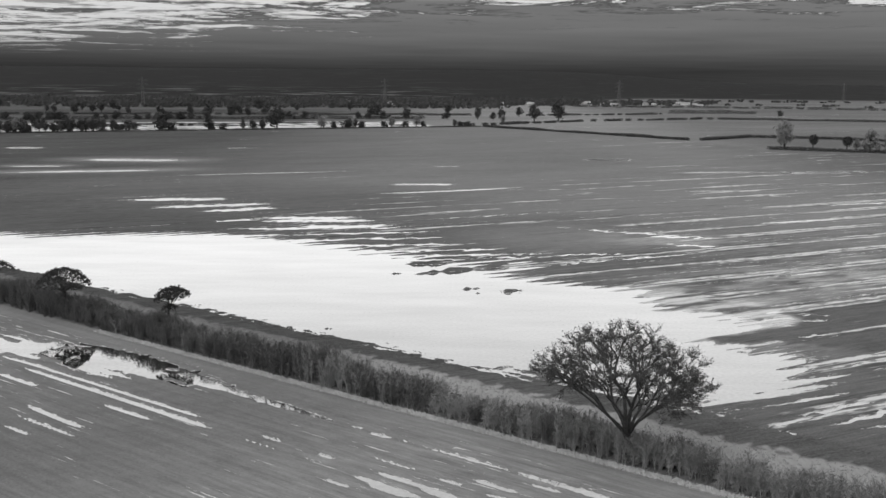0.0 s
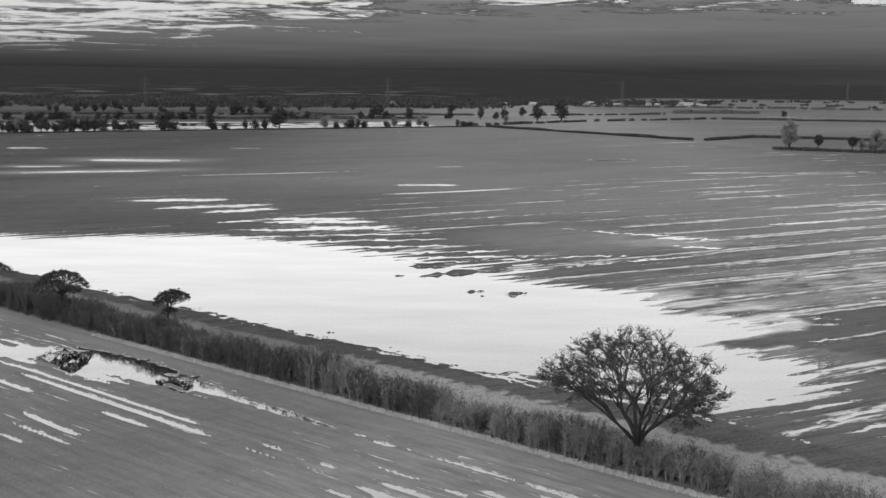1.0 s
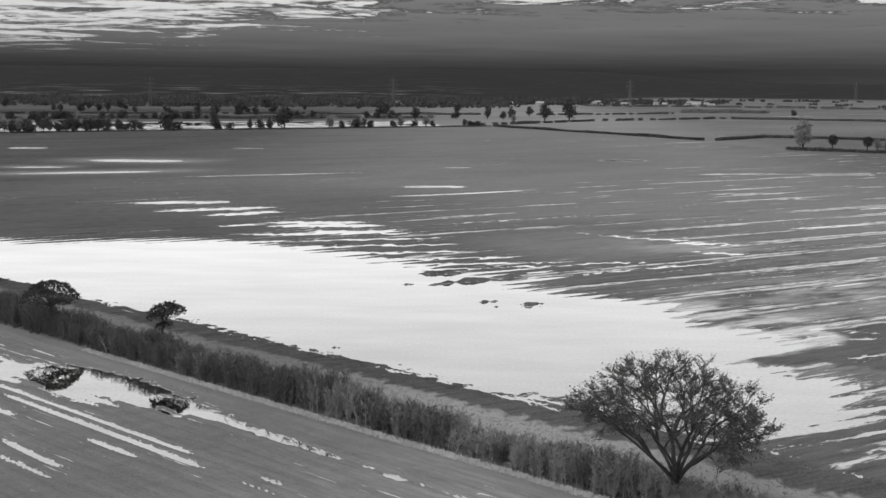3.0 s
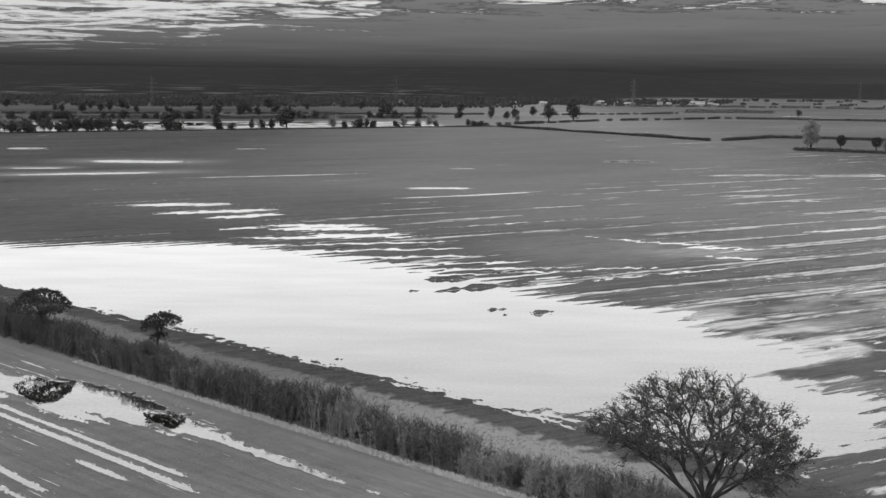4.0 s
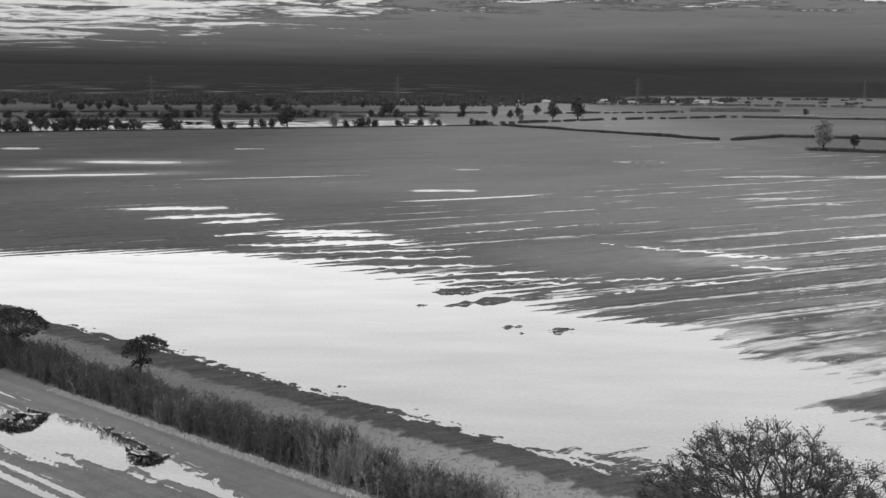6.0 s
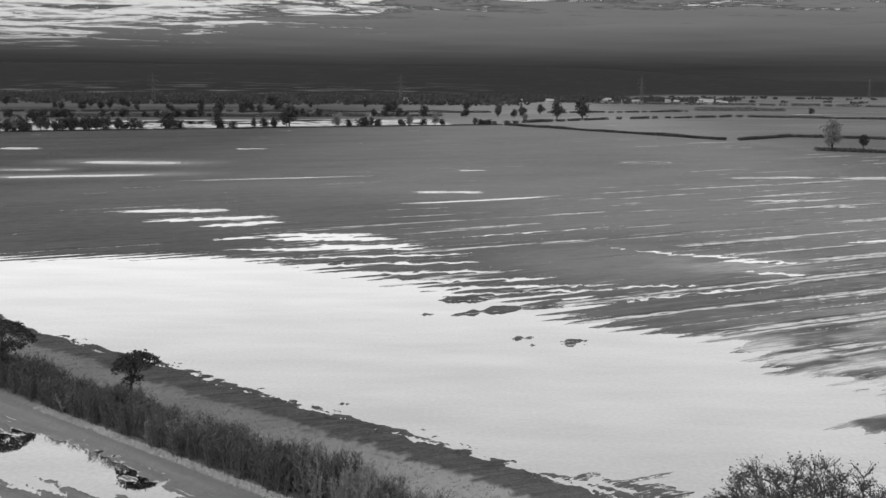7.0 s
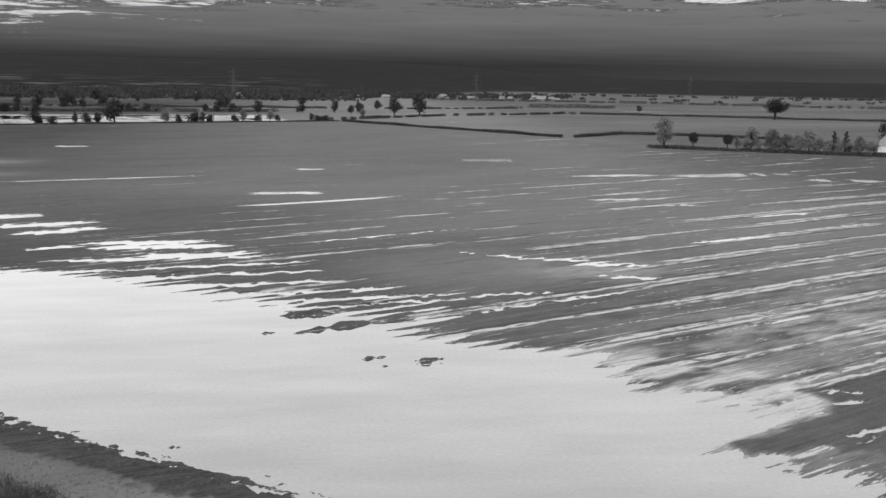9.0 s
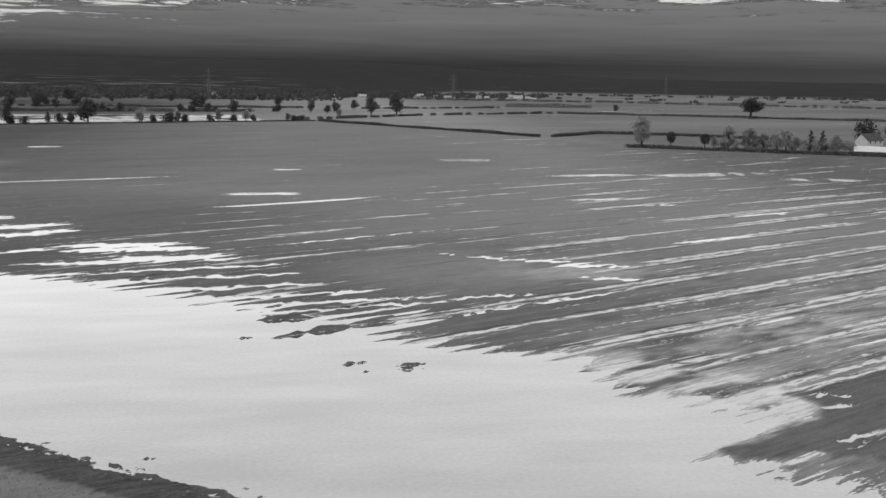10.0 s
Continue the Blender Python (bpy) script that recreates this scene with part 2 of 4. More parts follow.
    col = mathn("MAXIMUM", col, .02)
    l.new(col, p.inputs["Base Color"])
    p.inputs["Specular IOR Level"].default_value = 0.06
    l.new(mathn("SUBTRACT", .95, mathn("MULTIPLY", sky_film, .5)), p.inputs["Roughness"])
    bp = n.new("ShaderNodeBump")
    bp.inputs["Strength"].default_value, bp.inputs["Distance"].default_value = .5, .08
    l.new(clod, bp.inputs["Height"])
    l.new(bp.outputs[0], p.inputs["Normal"])
    return m


def water_material():
    """Still flood water, a mirror for the sky, a little dulled by mud and breeze."""
    m, n, l, p = material("flood_water")
    geo = n.new("ShaderNodeNewGeometry")
    mp = n.new("ShaderNodeMapping")
    mp.inputs["Rotation"].default_value = (0, 0, radians(-FURROW))
    mp.inputs["Scale"].default_value = (.05, .16, 1)
    l.new(geo.outputs["Position"], mp.inputs["Vector"])
    t = n.new("ShaderNodeTexNoise")
    t.inputs["Scale"].default_value, t.inputs["Detail"].default_value = 1.0, 8
    l.new(mp.outputs[0], t.inputs["Vector"])
    r = n.new("ShaderNodeMapRange")
    r.inputs["From Min"].default_value, r.inputs["From Max"].default_value = .3, .7
    r.inputs["To Min"].default_value, r.inputs["To Max"].default_value = .77, .94
    speck = n.new("ShaderNodeTexNoise")
    speck.inputs["Scale"].default_value, speck.inputs["Detail"].default_value = 2.2, 4
    l.new(geo.outputs["Position"], speck.inputs["Vector"])
    both = n.new("ShaderNodeMath")
    both.operation = "MULTIPLY_ADD"
    both.inputs[1].default_value = .55
    l.new(speck.outputs[0], both.inputs[0])
    less = n.new("ShaderNodeMath")
    less.operation = "SUBTRACT"
    less.inputs[1].default_value = .275
    l.new(t.outputs[0], less.inputs[0])
    l.new(less.outputs[0], both.inputs[2])
    l.new(both.outputs[0], r.inputs["Value"])
    l.new(r.outputs[0], p.inputs["Base Color"])
    p.inputs["Metallic"].default_value = 1.0
    p.inputs["Roughness"].default_value = 0.025
    w = n.new("ShaderNodeTexNoise")
    w.inputs["Scale"].default_value, w.inputs["Detail"].default_value = 1.6, 3
    l.new(geo.outputs["Position"], w.inputs["Vector"])
    bp = n.new("ShaderNodeBump")
    bp.inputs["Strength"].default_value, bp.inputs["Distance"].default_value = .05, .02
    l.new(w.outputs[0], bp.inputs["Height"])
    l.new(bp.outputs[0], p.inputs["Normal"])
    return m


M_GROUND = ground_material()
M_WATER = water_material()
M_BARK = mottled("bark", .045, .10, 3.0, .9, .6)
M_THORN = mottled("dark_thorn_twigs", .05, .10, .8, .9, 0)
M_TWIG = mottled("winter_twigs", .04, .09, .8, .9, 0)
M_OAKTWIG = mottled("grey_oak_twigs", .07, .15, .8, .9, 0)
M_OAKLEAF = mottled("withered_oak_leaves", .08, .17, .8, .85, 0)
M_HEDGE = mottled("hedge_twigs", .10, .21, .5, .9, 0, rand=.12)
M_MIDHEDGE = mottled("grey_hedge_twigs", .24, .38, .5, .9, 0, rand=.15)
M_PALE = mottled("pale_dry_stems", .27, .46, .6, .9, 0, rand=.3)
M_GRASS = mottled("pale_dry_grass", .20, .36, .45, .95, 0)
M_VERGE = mottled("bleached_verge_grass", .66, .88, .45, .95, 0)
M_DARKLEAF = mottled("evergreen_leaves", .045, .10, .4, .9, 0)
# twigs of far bare crowns, the haze before them mixed in as paler grey
M_HAZYLEAF = mottled("hazed_crown_twigs", .23, .37, .3, .9, 0, rand=.3)
M_DIMLEAF = mottled("dark_bare_crown_twigs", .055, .12, .3, .9, 0, rand=.3)
M_DUSK = mottled("dusky_crown_twigs", .13, .23, .3, .9, 0, rand=.15)
M_FARHEDGE = mottled("clipped_hedge", .05, .11, .15, .9, 0)
M_ROOF = mottled("pale_sheet_roof", .72, .85, .6, .55, .1)
M_FARROOF = mottled("weathered_pale_roof", .22, .75, .02, .6, 0, rand=.6)
M_WALL = mottled("rendered_wall", .55, .75, .5, .85, .1)
M_BRICK = mottled("dark_brick_wall", .10, .18, .8, .9, .1)
M_SLATE = mottled("slate_roof", .06, .12, .8, .7, .1)
M_STEEL = mottled("galvanised_steel", .12, .2, .5, .6, 0)


# ---- building helpers ----
def mesh_from(name, verts, faces, mat_, smooth=False):
    me = bpy.data.meshes.new(name)
    me.from_pydata(verts, [], faces)
    me.materials.append(mat_)
    if smooth:
        me.polygons.foreach_set("use_smooth", [True] * len(me.polygons))
    me.update()
    return me


def part(name, me, parent, label=""):
    ob = new(name, me)
    ob.parent = parent
    return tagged(ob, label) if label else ob


def thing(name, label, category, group="", kind=""):
    return tagged(new(name), label, category, group, kind)


class Shape:
    """Collects tubes, blades and boxes into one mesh."""

    def __init__(self):
        self.v, self.f = [], []

    def tube(self, a, b, ra, rb, n=5):
        a, b = Vector(a), Vector(b)
        d = b - a
        if d.length < 1e-6:
            return
        d.normalize()
        s_ = d.orthogonal().normalized()
        t_ = d.cross(s_)
        k = len(self.v)
        for c, r in ((a, ra), (b, rb)):
            for j_ in range(n):
                w = 2 * math.pi * j_ / n
                self.v.append(tuple(c + (s_ * math.cos(w) + t_ * math.sin(w)) * r))
        for j_ in range(n):
            self.f.append((k + j_, k + (j_ + 1) % n, k + n + (j_ + 1) % n, k + n + j_))

    def blade(self, a, b, w):
        """A thin twig or leaf: a long triangle."""
        a, b = Vector(a), Vector(b)
        s_ = (b - a).orthogonal().normalized() * w
        s_.rotate(Matrix.Rotation(random.uniform(0, 6.28), 3, (b - a).normalized()))
        k = len(self.v)
        self.v += [tuple(a - s_), tuple(a + s_), tuple(b)]
        self.f.append((k, k + 1, k + 2))

    def leaf(self, c, r, out=None):
        """A small clump of leaves: a bent quad at any turn, or turned mostly outwards."""
        c = Vector(c)
        n_ = Vector((random.gauss(0, 1), random.gauss(0, 1), random.gauss(0, 1))).normalized()
        if out is not None:
            n_ = (n_ * .45 + out).normalized()
        s_ = n_.orthogonal().normalized()
        t_ = n_.cross(s_)
        k = len(self.v)
        r2 = r * random.uniform(.5, 1)
        self.v += [tuple(c - s_ * r), tuple(c - t_ * r2 + n_ * r * .3), tuple(c + s_ * r), tuple(c + t_ * r2 + n_ * r * .3)]
        self.f += [(k, k + 1, k + 2), (k, k + 2, k + 3)]

    def box(self, x0, y0, z0, x1, y1, z1):
        k = len(self.v)
        self.v += [(x, y, z) for z in (z0, z1) for x, y in ((x0, y0), (x1, y0), (x1, y1), (x0, y1))]
        self.f += [tuple(k + j_ for j_ in q_) for q_ in ((0, 3, 2, 1), (4, 5, 6, 7), (0, 1, 5, 4), (1, 2, 6, 5), (2, 3, 7, 6), (3, 0, 4, 7))]

    def done(self, name, mat_, smooth=False):
        return mesh_from(name, self.v, self.f, mat_, smooth)


# ---- the lie of the land ----
def value_noise(x, y, seed=0):
    """Smooth noise from 0 to 1 on arrays."""
    ix, iy = np.floor(x), np.floor(y)
    fx, fy = x - ix, y - iy
    fx, fy = fx * fx * (3 - 2 * fx), fy * fy * (3 - 2 * fy)

    def h(a, b):
        w = np.sin(a * 127.1 + b * 311.7 + seed * 74.7) * 43758.5453
        return w - np.floor(w)

    return (h(ix, iy) * (1 - fx) + h(ix + 1, iy) * fx) * (1 - fy) + (h(ix, iy + 1) * (1 - fx) + h(ix + 1, iy + 1) * fx) * fy


def fractal(x, y, seed=0, octaves=4):
    total, amp, norm = 0, 1.0, 0.0
    for o in range(octaves):
        total = total + amp * value_noise(x * 2 ** o, y * 2 ** o, seed + o)
        norm += amp
        amp *= .55
    return total / norm


def smooth01(x):
    x = np.clip(x, 0, 1)
    return x * x * (3 - 2 * x)


def signed_distance(x, y, poly):
    """Distance to the outline, positive inside."""
    best = np.full(x.shape, 1e9)
    inside = np.zeros(x.shape, bool)
    for (ax, ay), (bx, by) in zip(poly, poly[1:] + poly[:1]):
        ex, ey = bx - ax, by - ay
        t = np.clip(((x - ax) * ex + (y - ay) * ey) / (ex * ex + ey * ey), 0, 1)
        best = np.minimum(best, np.hypot(x - ax - t * ex, y - ay - t * ey))
        cross = (ay > y) != (by > y)
        inside ^= cross & (x < (bx - ax) * (y - ay) / (by - ay if by != ay else 1e-9) + ax)
    return np.where(inside, best, -best)


def line_distance(x, y, pts):
    best = np.full(x.shape, 1e9)
    for (ax, ay), (bx, by) in zip(pts, pts[1:]):
        ex, ey = bx - ax, by - ay
        t = np.clip(((x - ax) * ex + (y - ay) * ey) / (ex * ex + ey * ey), 0, 1)
        best = np.minimum(best, np.hypot(x - ax - t * ex, y - ay - t * ey))
    return best


CF, SF = math.cos(radians(FURROW)), math.sin(radians(FURROW))
CH, SH = math.cos(radians(HEDGE)), math.sin(radians(HEDGE))
HX, HY = -63.0, 131.0     # a point of the hedge's near edge


def along(s_, q_):
    """The place s metres along the hedge's near edge and q metres behind it."""
    return HX + s_ * CH - q_ * SH, HY + s_ * SH + q_ * CH


FLOOD = [(-180, 235), (-94, 200.5), (-72, 199.5), (-55, 201.5), (-41, 201), (-34, 194), (-27, 190.5), (-18.7, 182.5), (-11.6, 178.5), (-6, 173), (5, 170.5), (16, 174),
         (16, 172), (13, 164), (12, 158), (15, 154.5), (19.3, 152), (24.6, 147.5), (28.6, 145.3), (29, 140), (30, 134.5), (33, 130), (40, 129), (48, 128.5), (46, 124), (39, 121), (32.5, 116.5),
         (36, 112), (41, 107), (40, 100), (35, 92.7), (29, 90.5), (18, 98),
         (9, 101.5), (1, 104), (-5, 109), (-13, 114), (-23, 121), (-36, 131), (-50, 140), (-60, 147), (-79, 163), (-180, 222)]
FIRM = [(34, 116.5), (38.3, 119.5), (43.3, 121.8), (47, 123.8), (49, 127.2), (49, 129.6), (46.7, 130.4), (41.5, 130), (47, 132.3), (53.8, 135.4), (62, 139.8), (84, 150), (86, 122),
        (62, 106), (47, 112.6), (41.8, 114.5), (37.4, 113.2), (34.2, 114)]
BAND = [(-86, 264), (-60, 256), (-40, 232), (-24, 216)]
MEADOWS = [(-900, 300), (-420, 536), (-273, 608), (15, 757), (131, 590), (150, 510), (330, 426), (700, 250), (3000, 900), (3000, 4500), (-4000, 4500), (-3000, 300)]
# standing puddles: x, y, half length, half width, turn
PUDDLES_FAR = [(-206, 478, 10, 8, 3), (-131, 406, 19, 6, 0), (-131, 352, 24, 3.6, 17), (-156, 372, 9, 3, 10), (-10, 315, 10, 3.6, 3),
               (0, 297, 21, 1.7, 28), (98, 370, 15, 3.0, 12), (139, 374, 24, 5.5, 14), (172, 356, 12, 4.5, -8), (64, 430, 10, 5, 5),
               (-4, 387, 5, 3, 5), (-105, 489, 7, 4, 5), (-62, 352, 30, 1.6, 22)]
PUDDLES_MID = [(9, 237, 26, .9, 28), (29, 215.5, 9, 1.2, -30), (39, 211, 8, 1.4, -19), (48.5, 205.2, 7, 1.5, -6), (48, 194, 5, 1.3, -20), (27, 181.5, 9, .8, 10), (78, 302.5, 10, 1.6, 14), (89, 288.7, 9, 1.3, 10), (111, 270.7, 11, 1.4, 22), (81, 233, 13, 1.2, 24),
               (33, 177, 18, .5, 26), (40, 88, 5, .45, 28), (42, 85.4, 5, .45, 28), (45.5, 84, 5, .45, 28), (46.5, 81, 5, .45, 28), (45, 87.6, 3, .4, 28)]
PUDDLES_BAND = [(-74, 267.5, 13, 2.8, 12), (-62, 254, 15, 2.6, 22), (-53, 246, 9, 2.4, 30), (-50, 225, 5, 1.2, 30), (-34, 231, 11, 1.9, 6), (-31, 226, 12, 1.8, 6), (-27, 215, 14, 1.5, 20), (-22, 216, 10, 1.3, -8),
                (-38, 213, 8, 1.0, 8), (-22, 205.5, 19, 1.0, 13), (-18, 198, 17, 1.0, 12), (-12.5, 190.5, 15, 1.0, 9), (-5, 184, 14, .9, 10), (4, 179.5, 15, .7, 10), (7, 176, 13, .5, 12)]
ISLETS = [(-13.2, 158.6, 3.0, .26, 12), (-9.4, 159.5, 2.6, .20, 6), (-4.2, 169.4, 3.0, .28, 6), (3.8, 147.1, 1.8, .18, 18), (10.1, 146.0, 1.7, .17, 16), (10.2, 144.3, 3.0, .20, 0), (5.0, 143.7, 2.2, .15, 8),
          (-14.3, 119.5, .8, .10, 4), (9.5, 167.6, 15, .36, 30), (-1.5, 161.5, 3.5, .22, 30)]
# wheel ruts of the near field: q, s from, s to, half width, depth
RUTS = [(-13.9, 26, 64, .36, .25), (-15.3, 30, 67, .40, .26), (-10.6, 24, 45, .34, .24), (-11.4, 31, 47, .36, .24), (-17.2, 49, 60.5, .36, .22), (-22.6, 43, 58.5, .42, .24), (-24.7, 45, 60, .38, .22),
        (-26.8, 48.5, 55, .38, .21), (-18.2, 30, 42, .50, .22), (-6.6, 61, 73, .32, .19), (-13.7, 69, 73.5, .30, .20), (-15.3, 67.5, 76.5, .26, .17), (-15.2, 76, 80.5, .30, .20), (-13.7, 76.8, 79.8, .30, .21),
        (-6.9, 76.8, 80, .32, .21), (-11.3, 80, 88, .30, .20), (-15.5, 81.5, 92, .42, .23), (-13.7, 82, 95, .42, .23), (-17.6, 81, 85.4, .32, .20), (-16.3, 84.5, 90.5, .36, .20), (-6.6, 83, 93, .30, .19),
        (-11.5, 88, 92.2, .36, .21), (-11.7, 93, 97, .36, .20), (-10.1, 90.5, 96.5, .36, .20), (-7.9, 94.7, 99, .34, .20), (-14.4, 88.5, 94, .34, .19), (-7.0, 97.5, 112, .38, .19), (-9.2, 97, 108, .40, .18)]


def ellipse(x, y, e):
    cx, cy, a, b, turn = e
    c, s_ = math.cos(radians(turn)), math.sin(radians(turn))
    dx, dy = x - cx, y - cy
    return np.exp(-((dx * c + dy * s_) / a) ** 4 - ((-dx * s_ + dy * c) / b) ** 2)


def lie(x, y):
    """Height of the ground over the flood level and what covers it."""
    u, v = x * CF + y * SF, -x * SF + y * CF
    s_, q_ = (x - HX) * CH + (y - HY) * SH, -(x - HX) * SH + (y - HY) * CH
    dist = np.hypot(x, y)
    near = smooth01((-.2 - q_) / 1.5)
    field = smooth01((q_ - 13) / 4)
    streak = fractal(u / 20, v / 1.2, 3, 2)
    fine = fractal(u / 3.2, v / .85, 13, 2)
    wide = fractal(x / 45, y / 45, 9, 3)
    h = .17 + .10 * (wide - .5)
    # rows and wheel ruts of the flooded field
    rows = .055 * np.sin(2 * math.pi * (v / 3.0 + .25 * value_noise(u / 40, v / 12, 5)))
    ph = (v + 1.2 * (value_noise(u / 120, v / 60, 6) - .5)) % 12.0 - 6
    rut = np.exp(-((np.abs(ph) - .9) / .38) ** 2)
    damp = smooth01((fractal(u / 60, v / 18, 21, 3) - .36) * 4)
    calm = smooth01((q_ - 18) / 10)
    lower = np.exp(-((x - 33) / 22) ** 2 - ((y - 132) / 30) ** 2)
    h += field * (calm * rows * (1 - .6 * lower) + (.05 + .17 * calm * (1 - .8 * lower)) * (streak - .5) + .10 * (1 - .5 * lower) * (fine - .5) - .085 * rut * damp) + field * lower * .22 * (fractal(u / 5.5, v / .8, 17, 3) - .5)
    # the flood, its fringe of wet rows, the puddles
    d = signed_distance(x, y, FLOOD) + 3.5 * (fractal(u / 9, v / 5, 31, 4) - .5)
    h -= field * np.clip((d + 7.5 - 2.5 * smooth01((x + 12) / 14) * smooth01((y - 145) / 12)) * .022, 0, .5)
    h -= .05 * field * np.exp(-(line_distance(x, y, BAND) / 9.5) ** 2)
    for e in PUDDLES_FAR:
        h -= .38 * ellipse(x, y, e) * (.7 + .6 * fine)
    yw = y + 2.0 * (fractal(u / 4.5, v / 1.4, 111, 3) - .5) + 2.2 * (value_noise(x / 1.2, y / 5, 113) - .5)
    for clod_x, clod_y in ((146.9, 374), (155, 376), (169.2, 357.5), (171.8, 356)):
        h += .9 * np.exp(-((x - clod_x) / 1.1) ** 2 - ((y - clod_y) / 4.5) ** 2)
    # a drier patch among the wet rows
    bare = np.exp(-((u - 114) / 19) ** 4 - ((v - 168) / 19) ** 4)
    h += .07 * bare
    for e in PUDDLES_MID:
        h -= .23 * ellipse(x, yw, e) * (.3 + 1.4 * fine)
    for e in PUDDLES_BAND:
        h -= field * .38 * ellipse(x, yw, e) * (.2 + .9 * fine + .6 * streak)
    for e in ISLETS:
        h += .66 * ellipse(x, y, (e[0], e[1], e[2] * 1.2, e[3] * 1.3, e[4])) * np.clip(2.6 * fine - .55, 0, 1)
    dry = smooth01((signed_distance(x, y, FIRM) + 2.0 * (fractal(u / 5, v / 1.6, 119, 3) - .5) + .5) / 1.4)
    lines_ = ellipse(x, yw, (52.5, 131.4, 2.4, .5, 10)) + ellipse(x, yw, (51.4, 127.4, 2.0, .5, 10)) + ellipse(x, yw, (48.4, 118.8, 3.4, .45, 24)) + ellipse(x, yw, (47.5, 116.6, 3.6, .4, 24))
    h += .07 * ellipse(x, y, (42, 126, 6, 3, 8)) + .13 * dry - .36 * lines_ + .12 * ellipse(x, yw, (38, 110.4, 3, .7, 28))
    wet = np.exp(-((x - 75) / 55) ** 2 - ((y - 165) / 60) ** 2)
    h -= field * .05 * wet
    # bank between the hedge and the flood, ragged at the water
    rag = fractal(s_ / 3.5, q_ / 1.2, 41, 4)
    bank = smooth01((17.8 + 2.0 * (rag - .5) - q_) / 2.5) * smooth01((q_ + .5) / 2)
    h += bank * .25
    edge = smooth01((q_ - 13.4) / 1.6) * smooth01((20.5 - q_) / 3.5)
    h += edge * (.38 * (fractal(s_ / 3.6, q_ / .75, 43, 2) - .5) + .30 * (value_noise(s_ / 1.1, q_ / .4, 47) - .5) - .05)
    # near field: rows, the pool under the hedge, ruts
    h += near * (.045 * np.sin(2 * math.pi * (q_ / 1.9 + .3 * value_noise(s_ / 12, q_ / 4, 57))) + 0.07 * (fractal(s_ / 7, q_ / 1.3, 51, 2) - .5))
    far_side = np.interp(s_, [-60, 19, 27, 30, 36, 41, 45, 48, 52, 55, 60, 66, 70], [-9, -9, -6.0, -4.2, -3.4, -3.2, -3.4, -3.6, -4.6, -5.4, -6.0, -6.3, -6.7])
    near_side = np.interp(s_, [-60, 19, 27, 30, 36, 41, 45, 48, 52, 55, 60, 66, 70], [-14, -15, -13, -12, -11.8, -10.8, -9.7, -8.9, -8.0, -7.4, -7.0, -6.9, -6.5])
    pool = (far_side - near_side) / 2 - np.abs(q_ - (far_side + near_side) / 2) + 3.0 * (fractal(s_ / 4.0, q_ / .8, 61, 3) - .5) + 1.6 * (value_noise(s_ / .9, q_ / .7, 67) - .5) - .7 * smooth01((-5.5 - q_) / 2) * np.cos(2 * math.pi * q_ / 1.9)
    pool = pool - 2.2 * np.exp(-((s_ - 28.8) / 2.2) ** 2 - ((q_ + 9) / 2.4) ** 2) - 1.8 * np.exp(-((s_ - 46.0) / 1.2) ** 2 - ((q_ + 5.4) / 1.4) ** 2) - 1.4 * np.exp(-((s_ - 48.4) / 1.4) ** 2 - ((q_ + 6.6) / .7) ** 2)
    h -= near * np.clip((pool + .9) * .16, 0, .34)
    for q0, s0, s1, w, depth in RUTS:
        wig = .35 * (value_noise(s_ / 9, q_ * 0 + q0, 71) - .5)
        taper = min(5, (s1 - s0) / 3)
        ends = smooth01((s_ - s0) / taper) * smooth01((s1 - s_) / taper)
        h -= near * 1.25 * depth * ends * np.exp(-((q_ - q0 - wig) / w) ** 2) * (.85 + .45 * value_noise(s_ / 9, q_ * 0 + q0, 73))
    # flooded meadow behind the far hedge
    far_pond = smooth01((signed_distance(x, y, [(-420, 545), (-273, 622), (-150, 672), (-20, 748), (-40, 840), (-180, 800), (-440, 705)]) + 6) / 10)
    h -= far_pond * (.10 + .12 * fractal(x / 14, y / 14, 81, 3))
    # distant slopes
    east_ = smooth01((x - 50) / 400)
    h += 84 * (1 - .62 * smooth01((x / dist - .08) / .22)) * smooth01((dist - 1750 - 550 * east_) / 2500) * (.93 + .09 * fractal(x / 900, y / 900, 91, 3))
    # silty shallows, with the sky's sheen on them put into the colour
    silt_sheen = np.exp(-((x - 38) / 10) ** 2 - ((y - 132) / 15) ** 2) + .22 * np.exp(-((u - 150) / 45) ** 2 - ((v - 106) / 24) ** 2)
    silt_sheen = silt_sheen + .4 * np.exp(-((x - 46) / 12) ** 2 - ((y - 200) / 9) ** 2) + .40 * np.exp(-((x - 62) / 12) ** 2 - ((y - 158) / 8) ** 2) + .08 * wet
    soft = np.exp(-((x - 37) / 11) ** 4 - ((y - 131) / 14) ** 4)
    silt_sheen = silt_sheen + (.85 * smooth01((d + 12) / 8) + .9 * smooth01((d + 6) / 5)) * soft
    silt_sheen = silt_sheen * (1 - .95 * dry)
    silt_sheen = field * np.clip(1.6 * silt_sheen, 0, 1.7) * smooth01((fractal(u / 7, v / 2.8, 101, 5) - .25) * 3.0)
    # painted brightness round far puddles, as if they mirrored bright sky
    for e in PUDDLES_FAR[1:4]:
        silt_sheen = silt_sheen + .5 * ellipse(x, y, (e[0], e[1], e[2] * 1.6, e[3] * 2.2, e[4]))
    # the meadow's water is painted pale in place of a sky reflection
    silt_sheen = silt_sheen + 1.7 * far_pond * smooth01((fractal(x / 16, y / 9, 83, 3) - .28) * 5)
    silt_sheen = silt_sheen + near * .24 * smooth01((s_ - 52) / 40)
    far_ = smooth01((signed_distance(x, y, MEADOWS) + 12) / 20)
